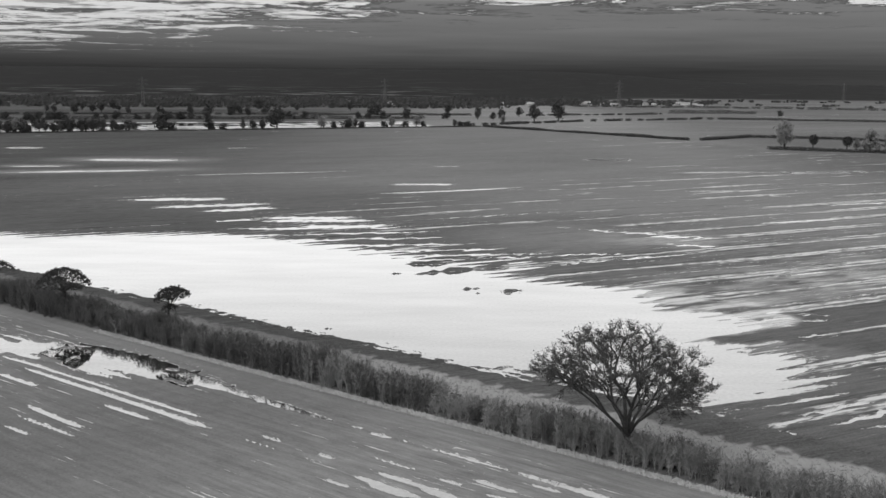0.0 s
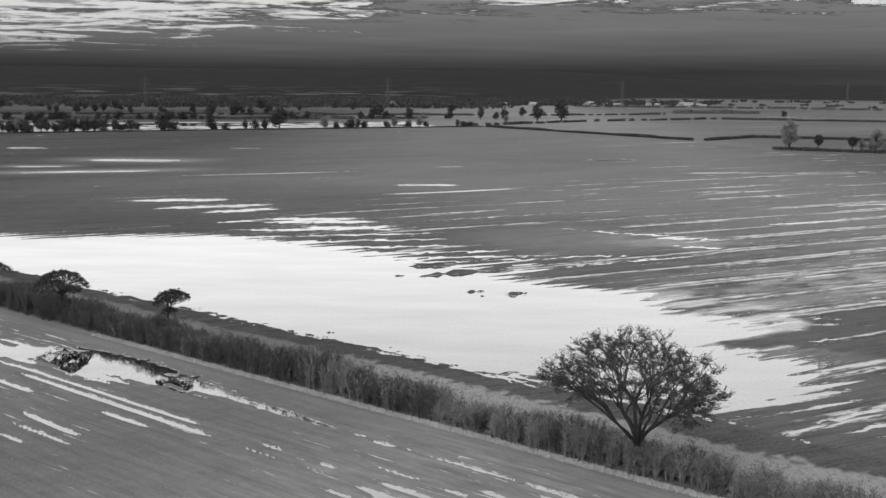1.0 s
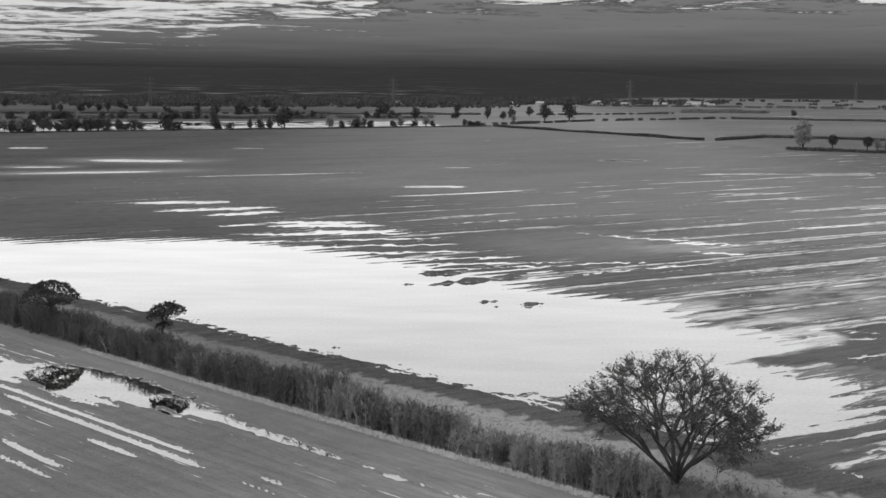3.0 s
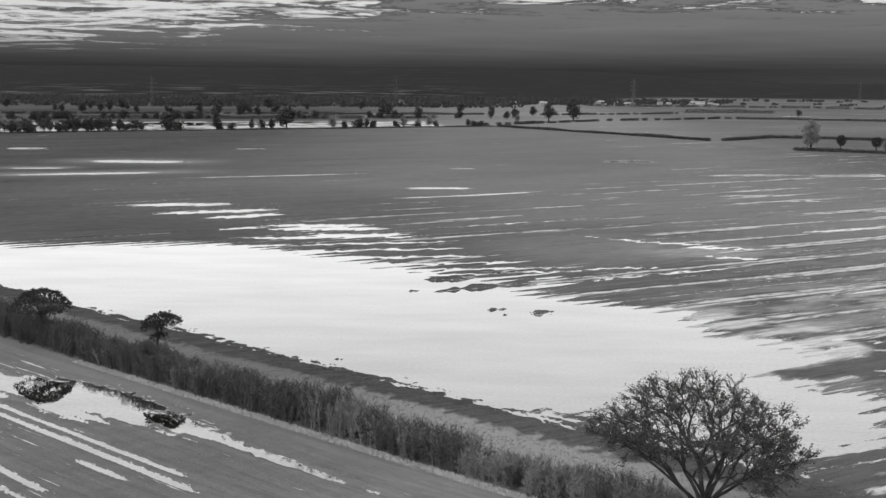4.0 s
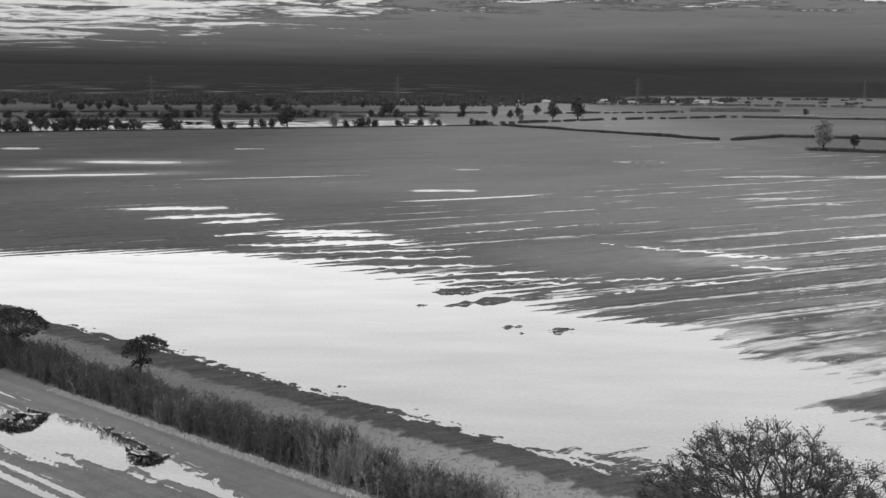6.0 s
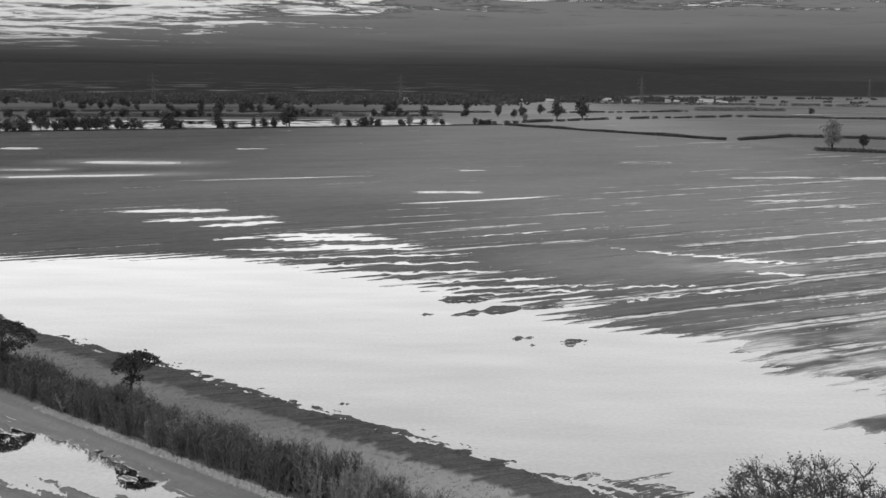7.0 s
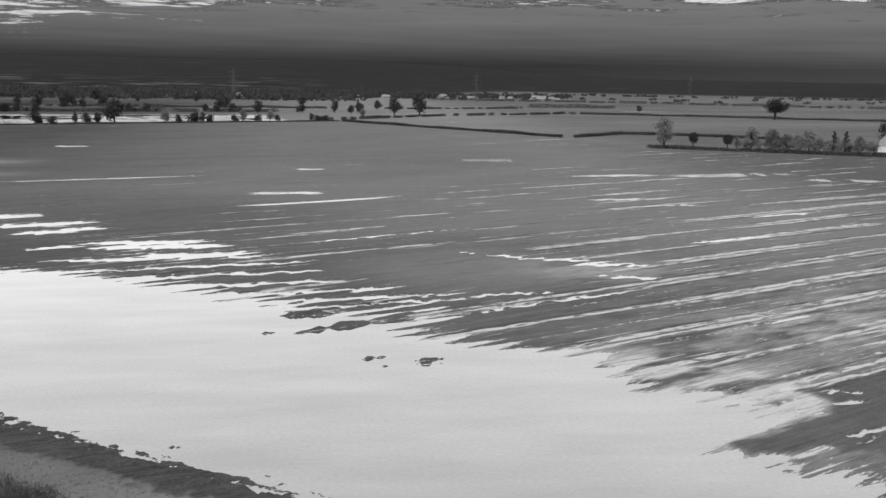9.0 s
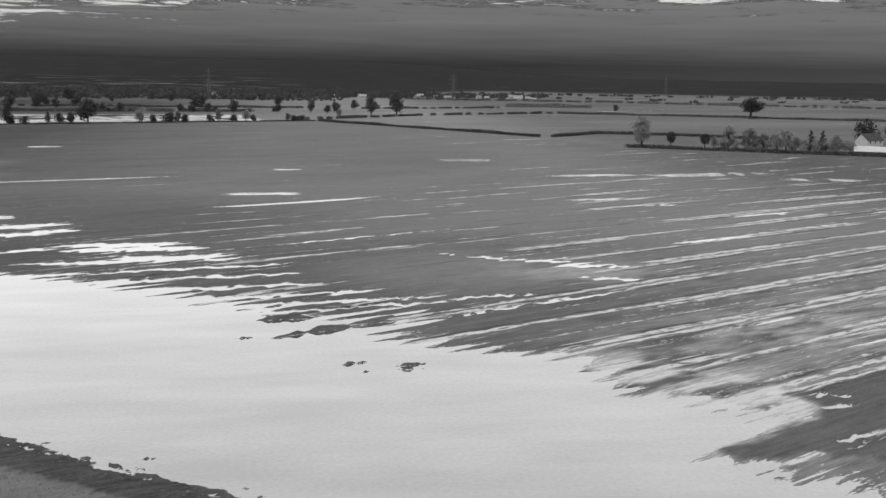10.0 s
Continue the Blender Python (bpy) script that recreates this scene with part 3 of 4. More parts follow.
    damp_ = .8 * wet - .7 * dry + .55 * np.exp(-(line_distance(x, y, BAND) / 24) ** 2) + .35 * np.exp(-((d + 6) / 12) ** 2) + .74 * smooth01((x - 10) / 120) - .8 * smooth01((-5 - x) / 60) - .4 - .6 * smooth01((dist - 300) / 120)
    damp_ = damp_ - 1.0 * bare
    damp_ = np.where(q_ < 0, .9 * smooth01((75 - s_) / 50) * smooth01((q_ + 42) / 22) + .5 * smooth01((s_ - 66) / 20), damp_)
    # paler tone beyond 175 m, weaker to either side, and on the bare patch
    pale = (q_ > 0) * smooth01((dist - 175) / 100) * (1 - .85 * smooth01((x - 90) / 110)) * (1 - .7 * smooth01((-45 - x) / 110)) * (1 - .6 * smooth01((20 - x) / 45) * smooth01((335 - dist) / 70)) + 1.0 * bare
    damp_ = np.where((q_ > 0) & (q_ < 22), damp_ * smooth01((q_ - 17) / 4) - np.interp(s_, [55, 75], [1.2, .55]) * smooth01((q_ - 10.5) / 1.5) * smooth01((18.5 - q_) / 2), damp_)
    arable = (1 - far_) * (1 - smooth01((q_ + 3.5) / 1.0) * smooth01((18 - q_) / 2))
    sward = smooth01((q_ - 2.0) / 2) * smooth01((12.2 + 3.0 * (rag - .5) + 1.6 * (value_noise(s_ / .7, q_ / .9, 45) - .5) - q_) / .9)
    verge = smooth01((q_ + .95 + .5 * (rag - .5)) / .3) * smooth01((.25 - q_) / .3) * np.interp(s_, [10, 55], [.35, 1])
    margin = np.interp(s_, [-40, 20, 50, 70, 120], [.6, .6, .5, .35, .3]) * smooth01((q_ + 4.5 + 2 * (rag - .5)) / 2) * smooth01((.5 - q_) / .6)
    return h, near, np.clip(silt_sheen, 0, 1.7), np.clip(np.maximum.reduce([sward * np.interp(s_, [45, 70], [.36, .95]), verge, margin * .45]), 0, 1), far_, smooth01((dist - 1450 - 750 * east_) / 250), np.clip(damp_, -2.4, 1), arable, pale, smooth01((120 - x) / 250) * smooth01((2700 - dist) / 400)


def stretch_out(edges_fine, start, limit, growth):
    """Grid lines that widen from the fine stretch outwards."""
    out, step, at = [], edges_fine, start
    while abs(at) < abs(limit):
        step *= growth
        at += step if limit > start else -step
        out.append(at)
    return out


def ground_sheet():
    us = list(np.arange(-14, 64, .36)) + list(np.arange(64, 112, .6)) + list(np.arange(112, 190, 1.2)) + list(np.arange(190, 330, 2.0))
    us = stretch_out(1.0, -14, -5200, 1.09)[::-1] + us + stretch_out(2.0, 330, 5200, 1.09)
    vs = list(np.arange(34, 290, .30)) + list(np.arange(290, 420, .7))
    vs = stretch_out(1.0, 34, -900, 1.25)[::-1] + vs + stretch_out(.7, 420, 5200, 1.05)
    U, V = np.meshgrid(np.array(us), np.array(vs))
    X, Y = U * CF - V * SF, U * SF + V * CF
    cover = lie(X.ravel(), Y.ravel())
    co = np.stack([X.ravel(), Y.ravel(), cover[0]], 1)
    nu, nv = len(us), len(vs)
    a = (np.arange(nv - 1)[:, None] * nu + np.arange(nu - 1)[None, :]).ravel()
    quads = np.stack([a, a + 1, a + nu + 1, a + nu], 1)
    me = bpy.data.meshes.new("ground")
    me.vertices.add(len(co))
    me.vertices.foreach_set("co", co.ravel())
    me.loops.add(quads.size)
    me.loops.foreach_set("vertex_index", quads.ravel())
    me.polygons.add(len(quads))
    me.polygons.foreach_set("loop_start", np.arange(0, quads.size, 4))
    me.polygons.foreach_set("use_smooth", np.ones(len(quads), bool))
    for name, values in zip(("near_field", "silt_sheen", "sward", "far_fields", "wooded", "damp", "arable", "pale_tone", "clearings"), cover[1:]):
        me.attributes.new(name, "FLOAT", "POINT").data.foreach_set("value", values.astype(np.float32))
    me.materials.append(M_GROUND)
    me.update(calc_edges=True)
    me.validate()
    return tagged(new("ground", me), "dark ploughed fields with drilled rows, wheel ruts and pale grassy margins", "ground", kind="structure")


ground_sheet()


def level(x, y):
    return float(lie(np.array([float(x)]), np.array([float(y)]))[0][0])


def levels(xs, ys):
    return lie(np.array(xs, float), np.array(ys, float))[0]


def water_sheet(label, poly):
    tagged(new("water", mesh_from("water", [(x, y, 0.0) for x, y in poly], [tuple(range(len(poly)))], M_WATER)), label, "water", kind="structure")


water_sheet("still flood water mirroring a bright sky over the drilled field",
            [along(-90, 12), along(140, 12), (300, 330), (180, 520), (-260, 520), (-230, 240)])
water_sheet("shallow pool and water-filled wheel ruts below the hedge", [along(-60, -.6), along(125, -.6), along(125, -45), along(-60, -45)])
water_sheet("flooded meadow behind a line of trees", [(-440, 560), (-273, 617), (-150, 667), (-12, 745), (-12, 860), (-180, 825), (-460, 730)])


# ---- trees ----
def rnd(a, b):
    return random.uniform(a, b)


def on_crown(wide, low, high, flat, yaw=None, p=None):
    """A point on the crown's outline about the trunk's axis; flat over 4.5 gives an umbrella."""
    yaw = rnd(0, 6.283) if yaw is None else yaw
    p = rnd(0, 1) if p is None else p
    if flat > 4.5:
        r = p ** .5
        return Vector((math.cos(yaw) * r * wide, math.sin(yaw) * r * wide, high - (high - low) * r ** 2.5 + rnd(-.15, .15)))
    z = low + (high - low) * p
    mid = low + (high - low) * .28
    k = (z - mid) / ((high - mid) if z > mid else (mid - low) * 1.15)
    r = wide * max(0.02, 1 - abs(k) ** flat) ** .5
    return Vector((math.cos(yaw) * r, math.sin(yaw) * r, z))


def bend(a, c, lift, steps):
    """A limb's line from a to c that starts steeply and leans out."""
    m_ = (a + c) / 2 + Vector((0, 0, lift)) + Vector((rnd(-1, 1), rnd(-1, 1), rnd(-.5, .5))) * (c - a).length * .07
    return [a * (1 - t) ** 2 + m_ * 2 * t * (1 - t) + c * t * t for t in (k / steps for k in range(steps + 1))]


def bare_tree(name, label, fork, wide, low, high, girth, limbs, subs, twigs, twiglets, flat=2.0, twig_len=.9, twig_w=.02, lean=(0, 0), leaves=0, leaf_r=.12, group="", mat_twig=None, tiers=()):
    """A tree in winter: trunk, curving limbs, branches and a haze of twigs."""
    top = thing(name, label, "tree", group)
    wood, thin, fol, boughs = Shape(), Shape(), Shape(), []
    f = Vector((lean[0] * .3, lean[1] * .3, fork))
    wood.tube((0, 0, -.3), (0, 0, .25), girth * 1.7, girth * 1.15, 9)
    wood.tube((0, 0, .25), f * .6, girth * 1.15, girth * .95, 9)
    wood.tube(f * .6, f, girth * .95, girth * .9, 9)
    for i_ in range(limbs):
        yaw = 6.283 * (i_ + rnd(-.3, .3)) * .618
        c = on_crown(wide * .9, low, high * .95, flat, yaw, (((i_ * 7) % limbs + .5) / limbs) ** .8) + Vector((lean[0], lean[1], 0))
        line = bend(f, c, (high - fork) * .13, 6)
        r0 = girth * rnd(.32, .55)
        bough = Shape()
        boughs.append(bough)
        for k in range(6):
            bough.tube(line[k], line[k + 1], r0 * (1 - k / 6.4), r0 * (1 - (k + 1) / 6.4), 6)
        for j_ in range(subs):
            t = rnd(.60, 1)
            k = min(5, int(t * 6))
            a = line[k].lerp(line[k + 1], t * 6 - k)
            e = c.lerp(on_crown(wide, low, high, flat, yaw + rnd(-1.1, 1.1)), rnd(.55, 1)) + Vector((lean[0], lean[1], 0)) * .3
            if (e - a).length > wide * .7:
                e = a + (e - a).normalized() * wide * .7
            sub = bend(a, e, (e - a).length * .12, 4)
            rs = r0 * (1 - t * .75) * .55
            for k2 in range(4):
                bough.tube(sub[k2], sub[k2 + 1], max(.02, rs * (1 - k2 / 4.6)), max(.015, rs * (1 - (k2 + 1) / 4.6)), 4)
            out = (e - f).normalized()
            for _ in range(twigs):
                t2 = rnd(.35, 1)
                k2 = min(3, int(t2 * 4))
                b = sub[k2].lerp(sub[k2 + 1], t2 * 4 - k2)
                dirn = (out * .8 + Vector((rnd(-1, 1), rnd(-1, 1), rnd(-.5, 1.1)))).normalized()
                tip = b + dirn * twig_len * rnd(.5, 1.3)
                thin.tube(b, tip, twig_w, twig_w * .5, 3)
                for _ in range(twiglets):
                    g = b.lerp(tip, rnd(.2, 1))
                    d2 = (dirn * .7 + Vector((rnd(-1, 1), rnd(-1, 1), rnd(-.6, 1)))).normalized()
                    thin.blade(g, g + d2 * twig_len * rnd(.25, .7), twig_w * .75)
                for _ in range(leaves):
                    fol.leaf(b.lerp(tip, rnd(.35, 1.15)) + Vector((rnd(-.16, .16), rnd(-.16, .16), rnd(-.16, .16))), leaf_r * rnd(.6, 1.3))
    for dx, dy, w_, z0, z1 in (((lean[0], lean[1], wide, low, high),) if flat > 4.5 else ()) + tuple(tiers):
        for _ in range(int(62 * w_ * w_)):
            b = on_crown(w_, z0, z1, 5.0) + Vector((dx, dy, rnd(-.2, .05)))
            thin.blade(b, b + Vector((rnd(-.5, .5), rnd(-.5, .5), rnd(-.1, .2))), .03)
            for _ in range(4):
                fol.leaf(b + Vector((rnd(-.25, .25), rnd(-.25, .25), rnd(-.12, .12))), leaf_r * rnd(.7, 1.3))
        if (dx, dy) != tuple(lean):
            for _ in range(5):
                wood.tube(f, on_crown(w_ * .7, z0, z1, 5.0) + Vector((dx, dy, -.1)), girth * .3, girth * .1, 4)
    trunk = part("trunk", wood.done("trunk", M_BARK, True), top)
    for bough in boughs:
        part("limb", bough.done("limb", M_BARK, True), trunk)
    part("crown", thin.done("crown", mat_twig or M_TWIG), top)
    if leaves:
        part("foliage", fol.done("foliage", M_THORN), top, "dense dark spray of thorny twigs")
    return top


def oak_tree(label, fork, wide, low, high, girth, tips, lean):
    """A broad winter oak: forks and forks again towards points all over the crown, with twigs and a few withered leaves at every tip."""
    top = thing("oak_tree", label, "tree")
    wood, thin, fol = Shape(), Shape(), Shape()
    f = Vector((.1, 0, fork))
    wood.tube((0, 0, -.3), (0, 0, .3), girth * 1.6, girth * 1.12, 10)
    wood.tube((0, 0, .3), f * .6, girth * 1.12, girth * .95, 10)
    wood.tube(f * .6, f, girth * .95, girth * .88, 10)
    trunk = part("trunk", wood.done("trunk", M_BARK, True), top)
    goals = []
    for i_ in range(tips):
        lumpy = 1 + .07 * math.sin(i_ * 2.39996 * 4 + 1.0) + .05 * math.sin(i_ * .21)
        g = on_crown(wide * lumpy, low, high, 2.0, i_ * 2.39996, .06 + .94 * (i_ + .5) / tips)
        hub = Vector((0, 0, low + .4))
        g = hub.lerp(g, 1 - .30 * rnd(0, 1) ** 1.8)
        # the limbs fan upwards; only one side hangs low
        rise = fork + .4 + (.70 + .05 * max(0, -g.y)) * math.hypot(g.x, g.y)
        if g.x < 2.0 and g.z < rise:
            g.z = min(rise, high - .28 * math.hypot(g.x, g.y)) + rnd(-.3, .5)
        g += Vector((lean[0], lean[1], 0))
        goals.append(g)

    def spray(b, out):
        heavy = b.x > 2.0 and b.z < 7.0
        for _ in range(11 if heavy else 8):
            dirn = (out * .9 + Vector((rnd(-1, 1), rnd(-1, 1), rnd(-.5, 1.0)))).normalized()
            tip = b + dirn * rnd(.4, 1.15)
            thin.tube(b, tip, .022, .010, 3)
            for _ in range(4):
                g = b.lerp(tip, rnd(.2, 1))
                thin.blade(g, g + (dirn * .6 + Vector((rnd(-1, 1), rnd(-1, 1), rnd(-.6, 1)))).normalized() * rnd(.2, .55), .015)
            for _ in range(8 if heavy else 3):
                fol.leaf(b.lerp(tip, rnd(.3, 1.2)) + Vector((rnd(-.15, .15), rnd(-.15, .15), rnd(-.15, .15))), rnd(.045, .09))

    def grow(a, goals_, bough, before):
        n_ = len(goals_)
        mid = sum(goals_, Vector()) / n_
        r0 = girth * .80 * (n_ / tips) ** .43
        if n_ == 1:
            c = goals_[0]
        else:
            c = a.lerp(mid, rnd(.30, .44)) + Vector((rnd(-1, 1), rnd(-1, 1), rnd(-.3, .8))) * (mid - a).length * .07
        half_way = a.lerp(c, .5) + before * (c - a).length * .16 + Vector((rnd(-1, 1), rnd(-1, 1), rnd(-1, 1))) * (c - a).length * .06
        line = [a * (1 - t) ** 2 + half_way * 2 * t * (1 - t) + c * t * t for t in (0, .25, .5, .75, 1)]
        r1 = max(.014, r0 * (.80 if n_ > 1 else .35))
        for k in range(4):
            bough.tube(line[k], line[k + 1], max(.02, r0 + (r1 - r0) * k / 4), max(.014, r0 + (r1 - r0) * (k + 1) / 4), 6 if r0 > .08 else 4)
        along_ = (line[4] - line[3]).normalized()
        if n_ == 2:
            spray(line[3], along_)
        if n_ == 1:
            spray(c, along_)
            return
        # part the goals across the direction in which they spread most
        best, cut = -1, None
        for _ in range(7):
            w = Vector((rnd(-1, 1), rnd(-1, 1), rnd(-1, 1))).normalized()
            spread = sum(((g - mid).dot(w)) ** 2 for g in goals_)
            if spread > best:
                best, cut = spread, w
        ranked = sorted(goals_, key=lambda g: (g - mid).dot(cut))
        k = max(1, min(n_ - 1, round(n_ * rnd(.3, .7))))
        grow(c, ranked[:k], bough, along_)
        grow(c, ranked[k:], bough, along_)

    sectors = 7
    ranked = sorted(goals, key=lambda g: math.atan2(g.y, g.x))
    upper = [g for g in ranked if g.z > high * .80]
    rest = [g for g in ranked if g.z <= high * .80]
    groups_ = [upper[:len(upper) // 2], upper[len(upper) // 2:]] + [rest[len(rest) * k // sectors:len(rest) * (k + 1) // sectors] for k in range(sectors)]
    for group_ in groups_:
        if group_:
            bough = Shape()
            grow(f - Vector((0, 0, rnd(0, .5))), group_, bough, Vector((0, 0, 1)))
            part("limb", bough.done("limb", M_BARK, True), trunk)
    part("crown", thin.done("crown", M_OAKTWIG), top)
    part("foliage", fol.done("foliage", M_OAKLEAF), top, "withered leaves still hanging on the twigs")
    return top


random.seed(17)
oak = oak_tree("large spreading bare oak tree standing in the hedge", 2.0, 7.05, 4.5, 11.0, .50, 290, (-.6, .2))
oak.matrix_basis = pose(16.7, 72.4, level(16.7, 72.4))
small_a = bare_tree("thorn_tree", "broad arched thorn tree with an open crown rising over the hedge", 3.3, 3.5, 4.2, 6.45, .20, 10, 3, 2, 2, 5.0, .35, .02, (0, 0), 3, .10,
                    tiers=((1.3, -.8, 1.3, 3.9, 4.4), (-.5, .2, .9, 4.9, 5.3)))
small_a.matrix_basis = pose(-51.0, 123.6, level(-51, 123.6))
small_b = bare_tree("thorn_tree", "small flat-topped thorn tree in tiers behind the hedge", 3.2, 2.05, 5.15, 6.05, .13, 7, 3, 2, 2, 5.0, .3, .02, (.85, 0), 3, .105,
                    tiers=((-.3, 0, 1.2, 4.6, 4.95), (.7, 0, 1.3, 4.9, 5.4), (.5, 0, 1.0, 3.5, 3.9)))
small_b.matrix_basis = pose(-34.2, 113.4, level(-34.2, 113.4))
small_c = bare_tree("thorn_tree", "sparse low thorn tree at the hedge's end", 2.4, 2.6, 4.0, 5.0, .16, 7, 3, 4, 3, 5.0, .5, .02, (.4, 0), 1, .08)
small_c.matrix_basis = pose(*along(-7.5, 3.0), 0.2)


def crowned_tree(name, label, high, wide, trunk, lumps, leaf_r, count, mat_leaf, group="", low=.25, shape="round"):
    """A tree seen far off: trunk, a few limbs and a lumpy crown of small clumps with gaps."""
    top = thing(name, label, "tree", group)
    wood, fol = Shape(), Shape()
    wood.tube((0, 0, -.3), (0, 0, high * .45), trunk, trunk * .6, 7)
    for i_ in range(lumps):
        yaw, p = rnd(0, 6.283), (i_ + .5) / lumps
        if shape == "cone":
            z, r = high * (low + (1 - low) * p), wide * .5 * (1 - p) ** .7 * rnd(.3, .8)
        else:
            z = high * (low + (1 - low) * (.12 + .76 * p))
            r = wide * .5 * (max(.05, 1 - (2 * p - .9) ** 2)) ** .5 * rnd(.25, .75)
        c = Vector((math.cos(yaw) * r, math.sin(yaw) * r, z))
        wood.tube((0, 0, high * rnd(.25, .45)), c, trunk * .4, trunk * .12, 4)
        size = wide * (.20 if shape != "cone" else .26 * (1.2 - p))
        tall = size * .9
        for _ in range(count):
            w = Vector((rnd(-1, 1), rnd(-1, 1), rnd(-1, 1)))
            if w.length > 1:
                continue
            fol.leaf(c + Vector((w.x * size, w.y * size, w.z * tall)), leaf_r * rnd(.6, 1.3), (w + Vector((c.x, c.y, c.z - high * .5)) / wide + Vector((0, 0, .3))).normalized())
    part("trunk", wood.done("trunk", M_BARK, True), top)
    part("crown", fol.done("crown", mat_leaf), top)
    return top


random.seed(21)
FAR = "trees between the distant fields"
kinds = {"round": crowned_tree("tree", "dark round-crowned tree in a distant field hedge", 10, 9, .35, 22, .42, 70, M_DARKLEAF, FAR, .14),
         "bare": crowned_tree("tree", "grey bare tree with an open crown of twigs", 10, 8, .32, 26, .25, 105, M_HAZYLEAF, FAR, .16),
         "tall": crowned_tree("tree", "tall grey bare tree with an upswept crown", 10, 6, .3, 26, .25, 130, M_HAZYLEAF, FAR, .1),
         "dim": crowned_tree("tree", "dark leafless tree in a distant field hedge", 10, 8.5, .32, 24, .42, 58, M_DIMLEAF, FAR, .12),
         "dome": crowned_tree("tree", "dark broad-domed tree alone in a meadow", 10, 10, .55, 26, .40, 80, M_DARKLEAF, FAR, .40),
         "lone": crowned_tree("tree", "small dark round-headed tree on a clear trunk", 10, 8, .42, 20, .45, 70, M_DARKLEAF, FAR, .36),
         "dusky": crowned_tree("tree", "dusky round-crowned tree in the farm's shelter belt", 10, 9.5, .32, 24, .36, 90, M_DUSK, FAR, .05),
         "scrub": crowned_tree("bush", "grey leafless scrub below the shelter belt", 10, 14, .3, 14, .5, 90, M_HAZYLEAF, FAR, .0),
         "cone": crowned_tree("tree", "dark pointed evergreen tree beside the farm", 10, 5.5, .25, 14, .36, 60, M_DARKLEAF, FAR, .08, "cone"),
         "bush": crowned_tree("bush", "dark rounded thorn bush on a field edge", 10, 14, .3, 14, .7, 60, M_DARKLEAF, FAR, .0)}
used = set()


def plant(kind, x, y, high, widen=1.0):
    """Stand a tree of that kind at x, y with the given height."""
    m_ = Matrix.Translation((x, y, level(x, y))) @ pose(0, 0, 0, 0, 0, rnd(0, 360)) @ Matrix.Diagonal((high / 10 * widen, high / 10 * widen, high / 10, 1))
    src = kinds[kind]
    if kind not in used:
        used.add(kind)
        src.matrix_basis = m_
        return src
    ob = copy_thing(src, Matrix.Identity(4))
    ob.matrix_basis = m_
    return ob


plant("tall", 163.5, 514, 15.5, 1.25)
plant("lone", 176.3, 509.7, 7.4, 1.0)
plant("lone", 190.7, 503.1, 6.9, 1.2)
for kx, ky, kk, kh, kw in ((200.2, 498.6, "tall", 11.8, 1.15), (208.6, 494.7, "dusky", 10.4, .95), (214.7, 491.8, "dusky", 8.2, 1.0), (223.7, 487.7, "bare", 10.2, 1.4), (219.5, 490.5, "bare", 8.4, 1.1), (233.2, 483.3, "cone", 10.2, 1.0),
                           (238.0, 481.0, "cone", 10.2, 1.0), (235.2, 486, "bare", 7.8, 1.3), (228.8, 488, "bare", 7.2, 1.1), (243.0, 478.7, "dusky", 8.2, 1.0), (248.4, 479, "bare", 6.0, 1.2), (194.8, 502, "bare", 6.2, 1.0)):
    plant(kk, kx, ky, kh, kw)
for k in range(12):
    plant("scrub", 198 + 4.5 * k, 498 - 2.1 * k + rnd(-2, 2), rnd(4.5, 6.5), rnd(.8, 1.0))
plant("dome", 386, 880, 17, 1.35)
plant("bush", 322, 1055, 6)
plant("dim", 62, 872, 15, 1.1)
plant("dim", 82, 868, 18, 1.15)
plant("tall", 33, 800, 8, 1.1)
plant("round", -123, 690, 15, 1.15)
plant("round", -192, 655, 12, 1.2)
random.seed(23)
for _ in range(78):
    t_ = rnd(-.6, .98)
    x_, y_ = -273 + 288 * t_, 606 + 147 * t_ + rnd(-2, 10)
    plant(random.choice(("dim", "bush", "dim", "tall", "round")), x_, y_, rnd(2.6, 7.0) * (1 if t_ < .75 else .8), rnd(.8, 1.5))
for _ in range(50):
    t_ = rnd(-.55, .22)
    plant(random.choice(("dim", "round", "dim", "bush", "round")), -273 + 288 * t_, 607 + 147 * t_ + rnd(0, 22), rnd(3.5, 7.5), rnd(.9, 1.5))
for _ in range(34):
    t_ = rnd(-.12, .17)
    plant(random.choice(("dim", "round", "dim", "round")), -273 + 288 * t_, 607 + 147 * t_ + rnd(0, 60), rnd(5, 8.5), rnd(.9, 1.4))
for t_, kk, kh in ((.02, "bare", 9), (.12, "round", 8), (.38, "round", 9), (.62, "bare", 9), (.78, "tall", 9), (.84, "bare", 8)):
    plant(kk, -273 + 288 * t_, 610 + 147 * t_, kh, 1.2)
for _ in range(60):
    t_ = rnd(-.7, .9)
    plant(random.choice(("bush", "round", "dim", "dim")), -260 + 288 * t_, 838 + 82 * t_ + rnd(-8, 8), rnd(3, 8), rnd(1.0, 1.6))
for x_, y_, kk, kh, kw in ((-296, 1010, "round", 7, 1.1), (-262, 1000, "dim", 8, 1.3), (-376, 1000, "round", 9, 1.3), (-362, 1012, "dim", 9, 1.2), (-394, 996, "dim", 8, 1.2), (-189, 1000, "round", 9, 1.3), (-228, 930, "dim", 12, 1.4)):
    plant(kk, x_, y_, kh, kw)
for _ in range(40):
    x_, y_ = rnd(-640, 60), rnd(860, 1200)
    plant(random.choice(("dim", "round", "bush", "dim")), x_, y_ - .25 * x_, rnd(6, 12), rnd(.9, 1.4))


# ---- hedges ----
random.seed(31)


